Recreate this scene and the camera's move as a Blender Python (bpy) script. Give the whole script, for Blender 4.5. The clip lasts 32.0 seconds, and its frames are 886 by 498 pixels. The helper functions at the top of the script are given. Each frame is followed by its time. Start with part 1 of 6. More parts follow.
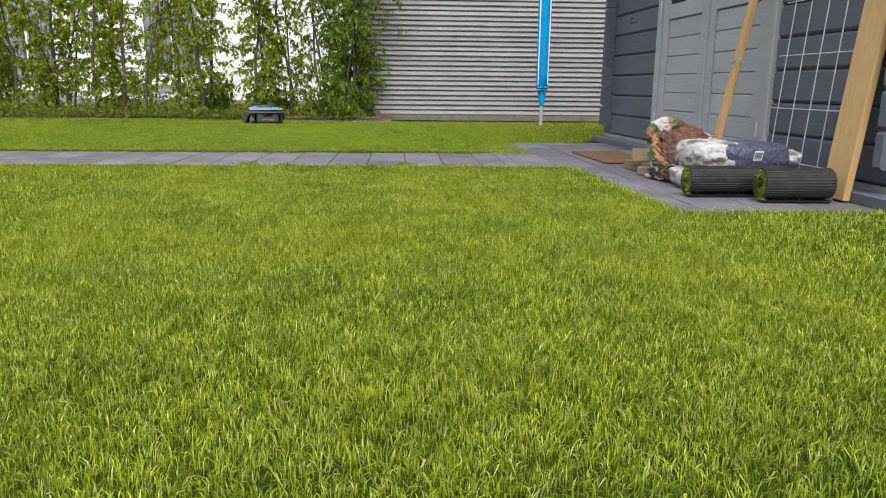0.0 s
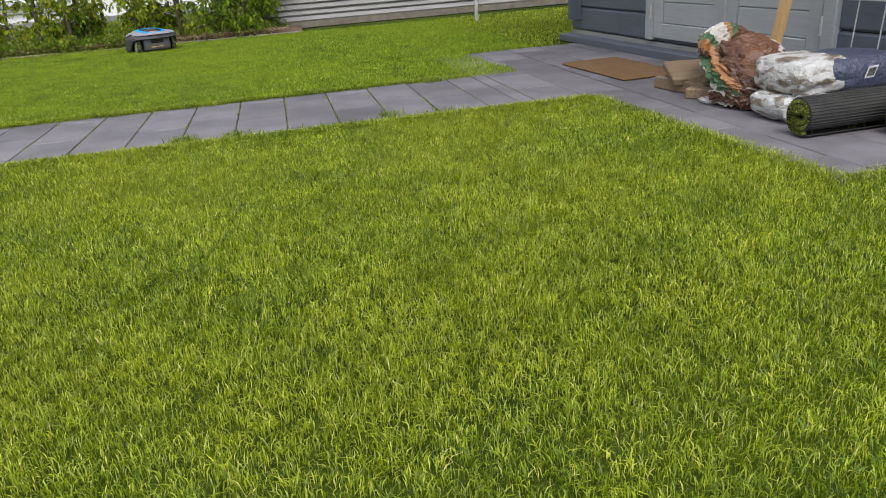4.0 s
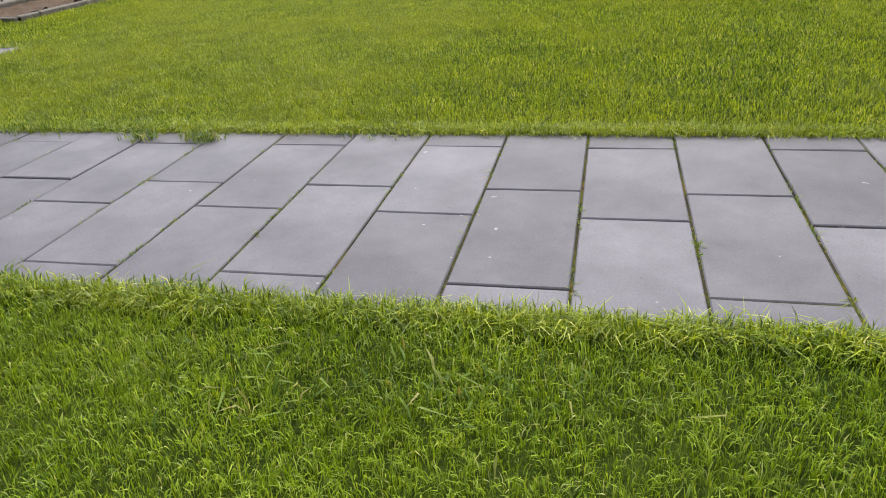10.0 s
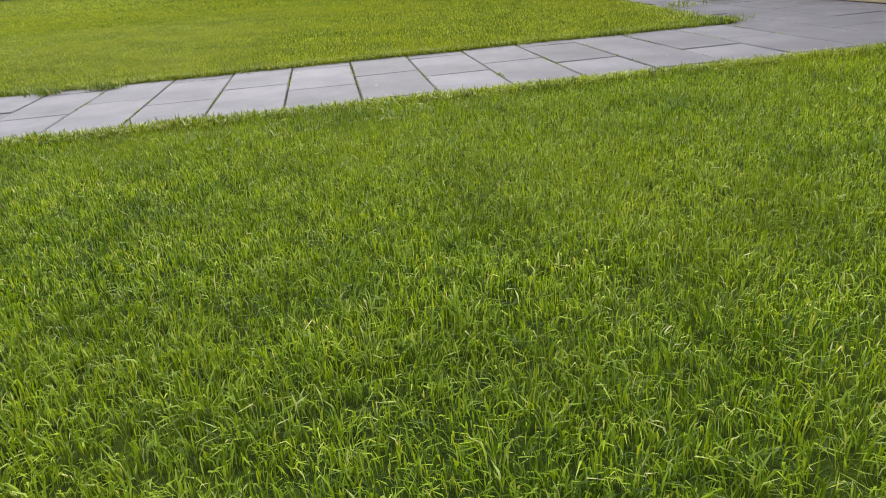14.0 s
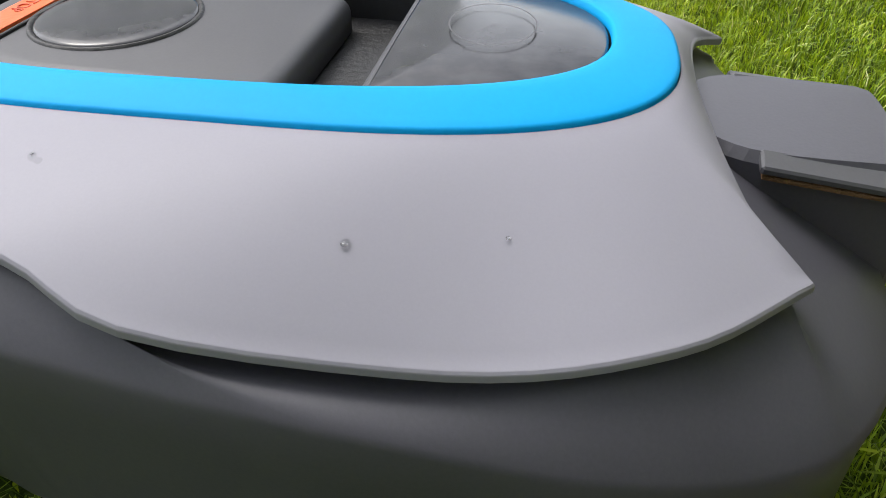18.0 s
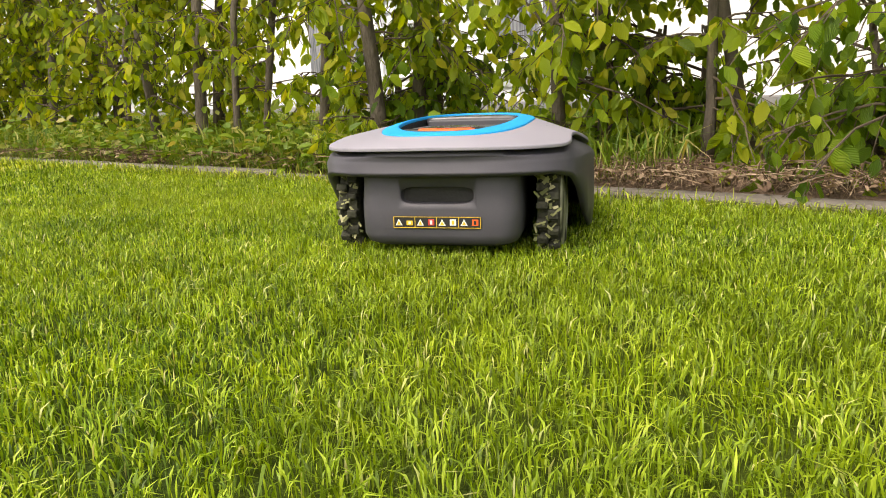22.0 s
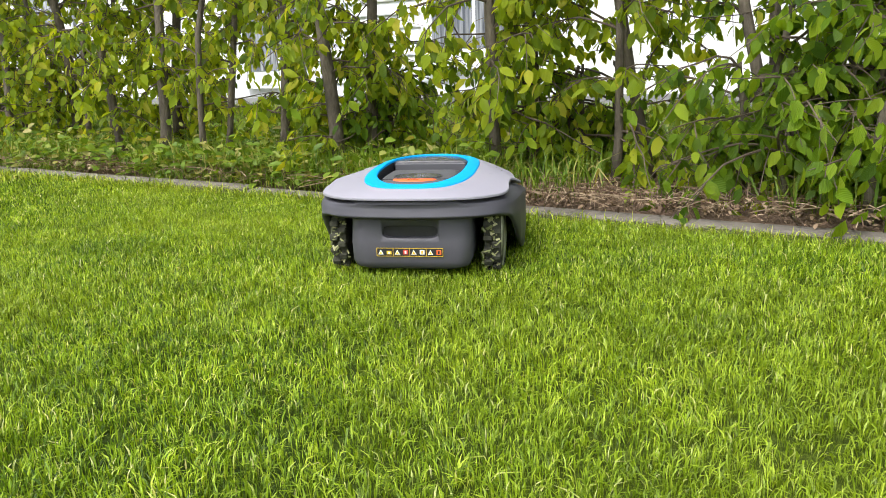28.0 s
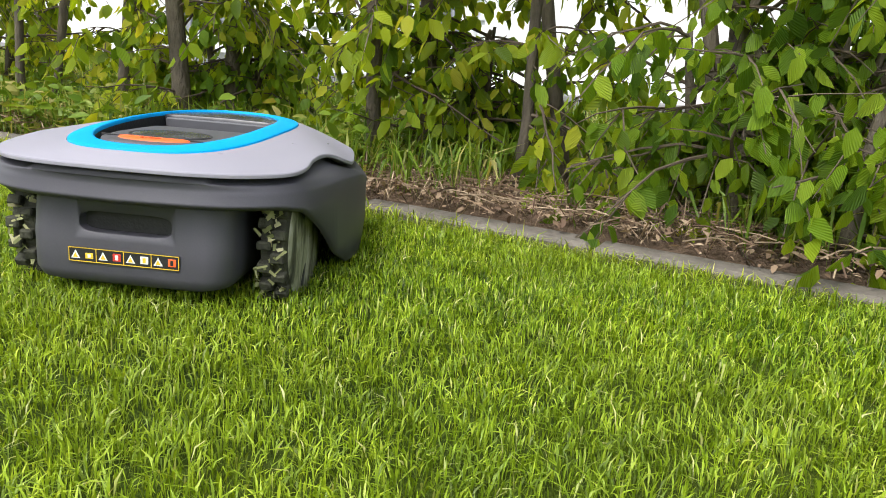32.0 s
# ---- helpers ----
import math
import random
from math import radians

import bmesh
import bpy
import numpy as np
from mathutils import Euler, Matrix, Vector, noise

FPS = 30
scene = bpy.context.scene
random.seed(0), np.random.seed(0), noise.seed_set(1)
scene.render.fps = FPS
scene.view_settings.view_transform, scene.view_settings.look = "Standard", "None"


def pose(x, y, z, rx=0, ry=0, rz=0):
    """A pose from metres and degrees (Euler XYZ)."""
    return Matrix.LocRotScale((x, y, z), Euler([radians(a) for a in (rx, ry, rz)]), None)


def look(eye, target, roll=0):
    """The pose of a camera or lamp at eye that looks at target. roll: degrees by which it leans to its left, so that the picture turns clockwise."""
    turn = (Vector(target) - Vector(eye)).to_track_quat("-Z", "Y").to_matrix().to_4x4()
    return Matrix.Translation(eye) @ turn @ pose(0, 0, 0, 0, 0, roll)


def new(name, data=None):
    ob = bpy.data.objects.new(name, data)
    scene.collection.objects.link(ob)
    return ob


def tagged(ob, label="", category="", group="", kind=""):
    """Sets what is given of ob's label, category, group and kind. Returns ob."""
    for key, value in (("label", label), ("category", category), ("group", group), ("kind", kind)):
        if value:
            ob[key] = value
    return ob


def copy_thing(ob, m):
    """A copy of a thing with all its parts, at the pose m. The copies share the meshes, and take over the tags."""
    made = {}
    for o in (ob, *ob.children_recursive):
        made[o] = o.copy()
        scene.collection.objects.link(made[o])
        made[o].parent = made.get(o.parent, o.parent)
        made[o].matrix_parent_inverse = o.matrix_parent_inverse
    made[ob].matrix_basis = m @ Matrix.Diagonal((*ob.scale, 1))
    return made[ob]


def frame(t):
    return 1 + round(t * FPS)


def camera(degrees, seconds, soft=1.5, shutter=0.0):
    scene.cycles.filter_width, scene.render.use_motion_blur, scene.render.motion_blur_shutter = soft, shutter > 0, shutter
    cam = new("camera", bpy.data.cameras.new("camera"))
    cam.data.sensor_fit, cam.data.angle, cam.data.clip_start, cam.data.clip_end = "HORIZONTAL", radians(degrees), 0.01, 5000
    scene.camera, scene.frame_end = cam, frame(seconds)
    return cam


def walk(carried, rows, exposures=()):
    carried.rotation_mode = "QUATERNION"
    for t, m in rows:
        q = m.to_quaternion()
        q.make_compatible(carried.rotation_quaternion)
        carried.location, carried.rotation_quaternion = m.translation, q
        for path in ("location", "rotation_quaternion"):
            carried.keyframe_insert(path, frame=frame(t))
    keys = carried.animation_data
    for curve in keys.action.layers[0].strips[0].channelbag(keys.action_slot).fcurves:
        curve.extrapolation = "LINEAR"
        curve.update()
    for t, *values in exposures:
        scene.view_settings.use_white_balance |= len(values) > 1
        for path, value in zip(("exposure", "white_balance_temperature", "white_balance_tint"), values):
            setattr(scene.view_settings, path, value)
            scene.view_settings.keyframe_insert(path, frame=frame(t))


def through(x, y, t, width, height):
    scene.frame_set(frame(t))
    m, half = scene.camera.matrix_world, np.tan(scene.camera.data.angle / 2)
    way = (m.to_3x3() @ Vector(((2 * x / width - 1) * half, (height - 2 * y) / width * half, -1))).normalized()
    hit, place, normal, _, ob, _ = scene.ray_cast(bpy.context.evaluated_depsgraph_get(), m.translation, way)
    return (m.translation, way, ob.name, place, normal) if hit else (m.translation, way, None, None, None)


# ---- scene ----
cam = camera(63.3, 32.0, soft=0.95)
PATH = [
    (0, (2.229, -4.413, 0.454), (2.343, -2.469, 0.012), 0.6),
    (0.5, (2.231, -4.410, 0.453), (2.341, -2.465, 0.014), 0.5),
    (1, (2.233, -4.405, 0.451), (2.338, -2.459, 0.017), 0.5),
    (1.5, (2.237, -4.396, 0.447), (2.331, -2.447, 0.023), 0.4),
    (2, (2.246, -4.375, 0.439), (2.316, -2.420, 0.037), 0.3),
    (2.5, (2.251, -4.364, 0.435), (2.308, -2.406, 0.044), 0.2),
    (4.5, (1.638, -3.068, 0.678), (2.132, -1.320, -0.158), -5.5),
    (5, (1.482, -2.723, 0.619), (2.181, -1.049, -0.223), -5.7),
    (5.5, (1.136, -2.317, 0.611), (2.264, -0.919, -0.270), -5.5),
    (6, (0.802, -1.971, 0.692), (2.140, -0.784, -0.204), -4.7),
    (6.5, (0.623, -1.663, 0.738), (2.281, -0.962, -0.133), -6.6),
    (7, (0.444, -1.268, 0.794), (2.212, -0.950, -0.085), -5.8),
    (7.5, (0.247, -0.789, 0.864), (2.050, -1.057, 0.041), -3.3),
    (8, (0.061, -0.250, 0.898), (1.711, -0.959, 0.018), -3.1),
    (8.5, (-0.065, 0.301, 0.885), (1.389, -0.760, 0.014), -4.0),
    (9, (-0.071, 0.731, 0.735), (1.103, -0.625, -0.149), -3.5),
    (9.5, (0.029, 1.195, 0.695), (0.750, -0.443, -0.197), -3.9),
    (10, (0.175, 1.549, 0.640), (0.607, -0.186, -0.257), -3.9),
    (10.5, (0.332, 1.806, 0.559), (0.662, 0.040, -0.319), -2.5),
    (11, (0.446, 2.046, 0.514), (0.451, 0.231, -0.328), -2.7),
    (11.5, (0.426, 2.223, 0.504), (0.329, 0.406, -0.325), -3.2),
    (12, (0.412, 2.361, 0.445), (0.306, 0.463, -0.178), -4.0),
    (12.5, (0.424, 2.444, 0.399), (0.333, 0.553, -0.247), -3.2),
    (13, (0.460, 2.511, 0.404), (0.358, 0.636, -0.284), -4.1),
    (13.5, (0.502, 2.543, 0.396), (0.340, 0.694, -0.348), -5.4),
    (14, (0.528, 2.549, 0.385), (0.287, 0.717, -0.382), -4.8),
    (14.5, (0.532, 2.587, 0.405), (0.247, 0.759, -0.355), -4.9),
    (15, (0.494, 2.588, 0.385), (0.117, 0.780, -0.382), -4.5),
    (15.5, (0.450, 2.604, 0.376), (0.049, 0.813, -0.418), -4.8),
    (16.2, (0.780, 3.100, 0.420), (0.190, 1.406, -0.465), -4.7),
    (16.9, (1.073, 4.017, 0.427), (0.269, 2.511, -0.615), -4.5),
    (17.5, (0.853, 4.701, 0.341), (-0.112, 3.373, -0.801), -4.4),
    (18, (0.913, 4.521, 0.338), (-0.460, 3.711, -0.872), 2.0),
    (18.5, (0.935, 4.425, 0.331), (-0.644, 4.141, -0.864), 2.2),
    (19, (0.943, 4.311, 0.315), (-0.669, 4.521, -0.850), 1.0),
    (19.2, (0.964, 4.259, 0.287), (-0.731, 4.662, -0.694), -3.1),
    (19.5, (0.968, 4.139, 0.270), (-0.427, 5.217, -0.676), 3.1),
    (20, (1.004, 4.038, 0.318), (-0.328, 4.963, -0.853), -0.6),
    (20.5, (1.056, 3.893, 0.313), (-0.130, 5.108, -0.742), 0.3),
    (21, (1.092, 3.751, 0.305), (-0.072, 5.135, -0.549), -0.6),
    (21.5, (1.175, 3.556, 0.257), (0.017, 5.078, -0.331), -1.3),
    (22, (1.331, 3.177, 0.242), (0.192, 4.767, -0.176), -1.9),
    (22.5, (1.488, 2.805, 0.275), (0.374, 4.407, -0.166), -2.5),
    (23, (1.552, 2.666, 0.310), (0.463, 4.279, -0.152), -2.8),
    (23.5, (1.552, 2.674, 0.315), (0.466, 4.296, -0.124), -2.3),
    (24, (1.549, 2.686, 0.316), (0.447, 4.299, -0.113), -2.1),
    (24.5, (1.527, 2.704, 0.318), (0.402, 4.298, -0.124), -2.4),
    (25, (1.523, 2.678, 0.319), (0.438, 4.306, -0.097), -0.4),
    (25.5, (1.506, 2.666, 0.321), (0.463, 4.336, -0.028), -0.6),
    (27.5, (1.492, 2.827, 0.376), (0.520, 4.506, -0.109), -2.6),
    (28, (1.463, 2.868, 0.404), (0.486, 4.546, -0.076), -1.6),
    (28.5, (1.416, 2.996, 0.406), (0.563, 4.735, -0.092), -0.2),
    (29, (1.365, 3.207, 0.376), (0.460, 4.927, -0.097), 2.4),
    (29.5, (1.331, 3.347, 0.368), (0.288, 4.991, -0.091), 3.9),
    (30, (1.311, 3.405, 0.348), (0.182, 4.990, -0.113), 4.9),
    (30.5, (1.324, 3.414, 0.345), (0.143, 4.956, -0.131), 3.5),
    (31, (1.353, 3.427, 0.349), (0.196, 4.985, -0.136), 3.8),
    (31.5, (1.374, 3.448, 0.347), (0.421, 5.133, -0.156), 4.0),
    (32, (1.393, 3.461, 0.305), (0.561, 5.212, -0.186), 4.7),
]
walk(cam, [(t, look(eye, target, roll)) for t, eye, target, roll in PATH],
     exposures=[(0.0, 0.17, 6500, 10), (5.0, 0.02, 6500, 10), (7.0, 0.32, 6500, 10), (8.0, 0.57, 6500, 10), (9.0, 0.42, 6500, 10), (10.5, 0.23, 6500, 10), (12.0, 0.29, 6500, 10), (15.5, 0.25, 6500, 10), (17.5, 0.42, 6500, 10), (18.0, 0.45, 6500, 10), (19.0, 0.22, 6500, 10), (20.0, 0.2, 6500, 10), (21.0, 0.45, 6900, 11), (22.5, 0.67, 7700, 15), (23.2, 0.67, 7700, 15), (24.0, 0.69, 7000, 12), (25.0, 0.71, 7000, 12), (28.0, 0.76, 6500, 10), (30.0, 0.54, 6500, 10), (32.0, 0.67, 6500, 10)])

# ---- world and light ----
world = bpy.data.worlds.new("sky")
scene.world = world
world.use_nodes = True
wn = world.node_tree
sky = wn.nodes.new("ShaderNodeTexSky")
sky.sky_type = "NISHITA"
sky.sun_disc = False
sky.sun_elevation = radians(58)
sky.sun_rotation = radians(188)
sky.air_density, sky.dust_density, sky.ozone_density = 1.0, 3.0, 1.0
pale = wn.nodes.new("ShaderNodeHueSaturation")
pale.inputs["Saturation"].default_value = 0.3
wn.links.new(sky.outputs[0], pale.inputs["Color"])
bg = wn.nodes["Background"]
bg.inputs["Strength"].default_value = 0.29
wn.links.new(pale.outputs[0], bg.inputs[0])
sun_data = bpy.data.lights.new("sun", "SUN")
sun_data.energy = 1.05
sun_data.angle = radians(20)
sun_data.color = (1.0, 0.97, 0.9)
sun = new("sun", sun_data)
sun.matrix_world = Matrix.Translation((0, 0, 20)) @ Euler((radians(33), 0, radians(-8))).to_matrix().to_4x4()


# ---- helpers of this scene ----
def mesh_of(bm, name, smooth=False):
    me = bpy.data.meshes.new(name)
    bm.normal_update()
    bm.to_mesh(me)
    bm.free()
    if smooth:
        me.polygons.foreach_set("use_smooth", [True] * len(me.polygons))
    return me


def part(name, bm, material, parent, label="", smooth=False):
    """One mesh under a thing or under a part."""
    me = mesh_of(bm, name, smooth) if isinstance(bm, bmesh.types.BMesh) else bm
    if not me.materials:
        me.materials.append(material)
    ob = new(name, me)
    ob.parent = parent
    return tagged(ob, label)


def thing(name, label, category, m=None, group="", kind=""):
    ob = tagged(new(name), label, category, group, kind)
    ob.empty_display_size = 0.05
    if m is not None:
        ob.matrix_world = m
    return ob


def solid(name, bm, material, label="", category="", group="", kind="", smooth=False, m=None):
    me = mesh_of(bm, name, smooth) if isinstance(bm, bmesh.types.BMesh) else bm
    if not me.materials:
        me.materials.append(material)
    ob = tagged(new(name, me), label, category, group, kind)
    if m is not None:
        ob.matrix_world = m
    return ob


def box(x0, y0, z0, x1, y1, z1, bevel=0.0, bm=None, m=None, seg=1):
    """A box with softened edges, as a bmesh or added to one."""
    b = bmesh.new()
    bmesh.ops.create_cube(b, size=1)
    for v in b.verts:
        v.co = Vector(((x0 + x1) / 2 + v.co.x * (x1 - x0), (y0 + y1) / 2 + v.co.y * (y1 - y0), (z0 + z1) / 2 + v.co.z * (z1 - z0)))
    if bevel:
        bmesh.ops.bevel(b, geom=list(b.edges), offset=bevel, segments=seg, affect="EDGES", profile=0.6)
    if m is not None:
        b.transform(m)
    if bm is None:
        return b
    join(bm, b)
    return bm


def join(bm, other):
    me = bpy.data.meshes.new("tmp")
    other.to_mesh(me)
    other.free()
    bm.from_mesh(me)
    bpy.data.meshes.remove(me)
    return bm


def tube(points, radii, sides=8, bm=None, cap=True):
    """A round bar along points, with one radius or a radius for each."""
    bm = bm or bmesh.new()
    pts = [Vector(p) for p in points]
    if not isinstance(radii, (list, tuple)):
        radii = [radii] * len(pts)
    rings, last = [], None
    for i, p in enumerate(pts):
        d = (pts[min(i + 1, len(pts) - 1)] - pts[max(i - 1, 0)]).normalized()
        side = last if last is not None else (Vector((0, 0, 1)) if abs(d.z) < 0.9 else Vector((1, 0, 0)))
        a = d.cross(side)
        a = a.normalized() if a.length > 1e-4 else d.orthogonal().normalized()
        b = d.cross(a)
        last = -b
        rings.append([bm.verts.new(p + radii[i] * (math.cos(2 * math.pi * k / sides) * a + math.sin(2 * math.pi * k / sides) * b)) for k in range(sides)])
    for r, s in zip(rings, rings[1:]):
        for k in range(sides):
            bm.faces.new((r[k], r[(k + 1) % sides], s[(k + 1) % sides], s[k]))
    if cap and sides > 2:
        bm.faces.new(rings[0][::-1])
        bm.faces.new(rings[-1])
    return bm


def loft(rings, bm=None, closed=True, cap=False):
    """Skin between rings of points."""
    bm = bm or bmesh.new()
    vs = [[bm.verts.new(p) for p in r] for r in rings]
    n = len(vs[0])
    for r, s in zip(vs, vs[1:]):
        for k in range(n if closed else n - 1):
            bm.faces.new((r[k], r[(k + 1) % n], s[(k + 1) % n], s[k]))
    if cap:
        bm.faces.new(vs[0][::-1])
        bm.faces.new(vs[-1])
    return bm


def spline(keys, vals, at):
    """Smooth curve through vals at keys (Catmull-Rom)."""
    keys, vals = np.array(keys, float), np.array(vals, float)
    slope = np.gradient(vals, keys, axis=0)
    i = np.clip(np.searchsorted(keys, at) - 1, 0, len(keys) - 2)
    h = keys[i + 1] - keys[i]
    t = (at - keys[i]) / h
    t, h = t[:, None], h[:, None]
    return (2 * t**3 - 3 * t**2 + 1) * vals[i] + (t**3 - 2 * t**2 + t) * h * slope[i] + (3 * t**2 - 2 * t**3) * vals[i + 1] + (t**3 - t**2) * h * slope[i + 1]


# ---- materials ----
def material(name, rough=0.6, metal=0.0, spec=0.5):
    m = bpy.data.materials.new(name)
    m.use_nodes = True
    p = m.node_tree.nodes["Principled BSDF"]
    p.inputs["Roughness"].default_value = rough
    p.inputs["Metallic"].default_value = metal
    p.inputs["Specular IOR Level"].default_value = spec
    return m, m.node_tree, p


def ramp(nt, fac, stops):
    r = nt.nodes.new("ShaderNodeValToRGB")
    el = r.color_ramp.elements
    while len(el) < len(stops):
        el.new(0.5)
    for e, (pos, col) in zip(el, stops):
        e.position, e.color = pos, (*col, 1)
    nt.links.new(fac, r.inputs[0])
    return r.outputs[0]


def noise_node(nt, scale, detail=4, rough=0.55, vector=None, kind="Object", stretch=None):
    n = nt.nodes.new("ShaderNodeTexNoise")
    n.inputs["Scale"].default_value, n.inputs["Detail"].default_value, n.inputs["Roughness"].default_value = scale, detail, rough
    if vector is None:
        vector = nt.nodes.new("ShaderNodeTexCoord").outputs[kind]
    if stretch:
        s = nt.nodes.new("ShaderNodeMapping")
        s.inputs["Scale"].default_value = stretch
        nt.links.new(vector, s.inputs[0])
        vector = s.outputs[0]
    nt.links.new(vector, n.inputs["Vector"])
    return n.outputs["Fac"]


def mix_col(nt, fac, a, b, mode="MIX"):
    n = nt.nodes.new("ShaderNodeMix")
    n.data_type, n.blend_type = "RGBA", mode
    for sock, v in ((n.inputs[0], fac), (n.inputs[6], a), (n.inputs[7], b)):
        if isinstance(v, (int, float)):
            sock.default_value = v
        elif isinstance(v, tuple):
            sock.default_value = (*v, 1)
        else:
            nt.links.new(v, sock)
    return n.outputs[2]


def bump(nt, p, height, strength=0.3, distance=0.01):
    b = nt.nodes.new("ShaderNodeBump")
    b.inputs["Strength"].default_value, b.inputs["Distance"].default_value = strength, distance
    nt.links.new(height, b.inputs["Height"])
    nt.links.new(b.outputs[0], p.inputs["Normal"])


def object_random(nt):
    return nt.nodes.new("ShaderNodeObjectInfo").outputs["Random"]


def surface(name, dark, light, scale=8, fine=120, rough=0.6, bumps=0.25, depth=0.004, spec=0.4, metal=0.0, kind="Object", stretch=None, vary=0.0):
    """A worn surface: two scales of colour, relief and, for pieces, a tone of their own."""
    m, nt, p = material(name, rough, metal, spec)
    big = noise_node(nt, scale, 5, 0.6, kind=kind, stretch=stretch)
    small = noise_node(nt, fine, 3, 0.6, kind=kind, stretch=stretch)
    col = ramp(nt, big, [(0.3, dark), (0.7, light)])
    col = mix_col(nt, 0.35, col, ramp(nt, small, [(0.3, dark), (0.75, light)]))
    if vary:
        tone = ramp(nt, object_random(nt), [(0.0, (1 - vary,) * 3), (1.0, (1 + vary * 0.4,) * 3)])
        col = mix_col(nt, 1.0, col, tone, "MULTIPLY")
    nt.links.new(col, p.inputs["Base Color"])
    bump(nt, p, small, bumps, depth)
    return m


def wood(name, dark, light, along="x", rough=0.65, vary=0.15):
    m, nt, p = material(name, rough, 0, 0.3)
    st = {"x": (1.2, 14, 14), "y": (14, 1.2, 14), "z": (14, 14, 1.2)}[along]
    grain = noise_node(nt, 5, 6, 0.65, stretch=st)
    fine = noise_node(nt, 40, 4, 0.6, stretch=tuple(v * 0.4 for v in st))
    blot = noise_node(nt, 3, 3, 0.5)
    col = ramp(nt, grain, [(0.3, dark), (0.68, light)])
    col = mix_col(nt, 0.3, col, ramp(nt, fine, [(0.3, dark), (0.8, light)]))
    col = mix_col(nt, 0.25, col, ramp(nt, blot, [(0.35, dark), (0.7, light)]))
    if vary:
        col = mix_col(nt, 1.0, col, ramp(nt, object_random(nt), [(0, (1 - vary,) * 3), (1, (1 + vary * 0.5,) * 3)]), "MULTIPLY")
    nt.links.new(col, p.inputs["Base Color"])
    bump(nt, p, grain, 0.25, 0.003)
    return m


def leafy(name, stops, rough=0.45, through=0.35, patch=0.0, veins=False, gloss=0.35):
    """Leaves and blades: each its own tone, and light that comes through."""
    m, nt, p = material(name, rough, 0, gloss)
    geo = nt.nodes.new("ShaderNodeNewGeometry")
    col = ramp(nt, geo.outputs["Random Per Island"], stops)
    if patch:
        zone = noise_node(nt, patch, 3, 0.55, vector=geo.outputs["Position"])
        lo, hi = stops[1][1], stops[-2][1]
        spots = noise_node(nt, patch * 4.5, 4, 0.65, vector=geo.outputs["Position"])
        col = mix_col(nt, 1.0, col, ramp(nt, spots, [(0.36, (0.72, 0.76, 0.7)), (0.5, (1.0, 1.0, 1.0)), (0.64, (1.25, 1.18, 1.15))]), "MULTIPLY")
        col = mix_col(nt, ramp(nt, zone, [(0.4, (0.0,) * 3), (0.62, (0.4,) * 3)]), col, tuple(0.5 * (a + b) * k for a, b, k in zip(lo, hi, (1.15, 1.05, 0.8))))
    if veins:
        uv = nt.nodes.new("ShaderNodeTexCoord").outputs["UV"]
        w = nt.nodes.new("ShaderNodeTexWave")
        w.bands_direction = "DIAGONAL"
        w.inputs["Scale"].default_value, w.inputs["Distortion"].default_value = 4.4, 0.3
        nt.links.new(uv, w.inputs["Vector"])
        bump(nt, p, w.outputs["Fac"], 0.7, 0.003)
    nt.links.new(col, p.inputs["Base Color"])
    tr = nt.nodes.new("ShaderNodeBsdfTranslucent")
    nt.links.new(mix_col(nt, 1.0, col, (1.5, 1.35, 0.5), "MULTIPLY"), tr.inputs[0])
    mx = nt.nodes.new("ShaderNodeMixShader")
    mx.inputs[0].default_value = through
    nt.links.new(p.outputs[0], mx.inputs[1])
    nt.links.new(tr.outputs[0], mx.inputs[2])
    nt.links.new(mx.outputs[0], nt.nodes["Material Output"].inputs[0])
    return m


GRASS = leafy("grass_blades", [(0.0, (0.026, 0.058, 0.005)), (0.3, (0.118, 0.205, 0.008)), (0.7, (0.315, 0.42, 0.018)), (0.95, (0.50, 0.56, 0.06)), (1.0, (0.68, 0.63, 0.30))], 0.38, 0.34, patch=1.1, gloss=0.45)
GRASS_NORTH = leafy("fresh_grass_blades", [(0.0, (0.025, 0.058, 0.005)), (0.3, (0.108, 0.20, 0.008)), (0.7, (0.270, 0.405, 0.015)), (0.95, (0.42, 0.53, 0.055)), (1.0, (0.66, 0.63, 0.34))], 0.44, 0.33, patch=1.1, gloss=0.32)
WEED = leafy("rough_grass", [(0.0, (0.068, 0.136, 0.0102)), (0.7, (0.17, 0.255, 0.02125)), (1.0, (0.34, 0.306, 0.102))], 0.5, 0.35)
DRY = leafy("dry_litter", [(0.0, (0.09, 0.055, 0.036)), (0.5, (0.22, 0.15, 0.095)), (1.0, (0.40, 0.31, 0.21))], 0.85, 0.1)
LEAF = leafy("hornbeam_leaf", [(0.0, (0.09, 0.155, 0.009)), (0.4, (0.235, 0.335, 0.014)), (0.8, (0.385, 0.475, 0.024)), (1.0, (0.48, 0.47, 0.05))], 0.42, 0.52, veins=True)
LEAF_DARK = leafy("beech_leaf", [(0.0, (0.06, 0.13, 0.010)), (0.5, (0.175, 0.30, 0.015)), (1.0, (0.335, 0.455, 0.028))], 0.4, 0.5, veins=True)
LEAF_RED = leafy("red_leaf", [(0.0, (0.10, 0.026, 0.024)), (1.0, (0.34, 0.09, 0.065))], 0.5, 0.3)
LEAF_OLD = leafy("garden_leaf", [(0.0, (0.07, 0.112, 0.021)), (0.7, (0.224, 0.266, 0.042)), (1.0, (0.448, 0.42, 0.112))], 0.5, 0.35)
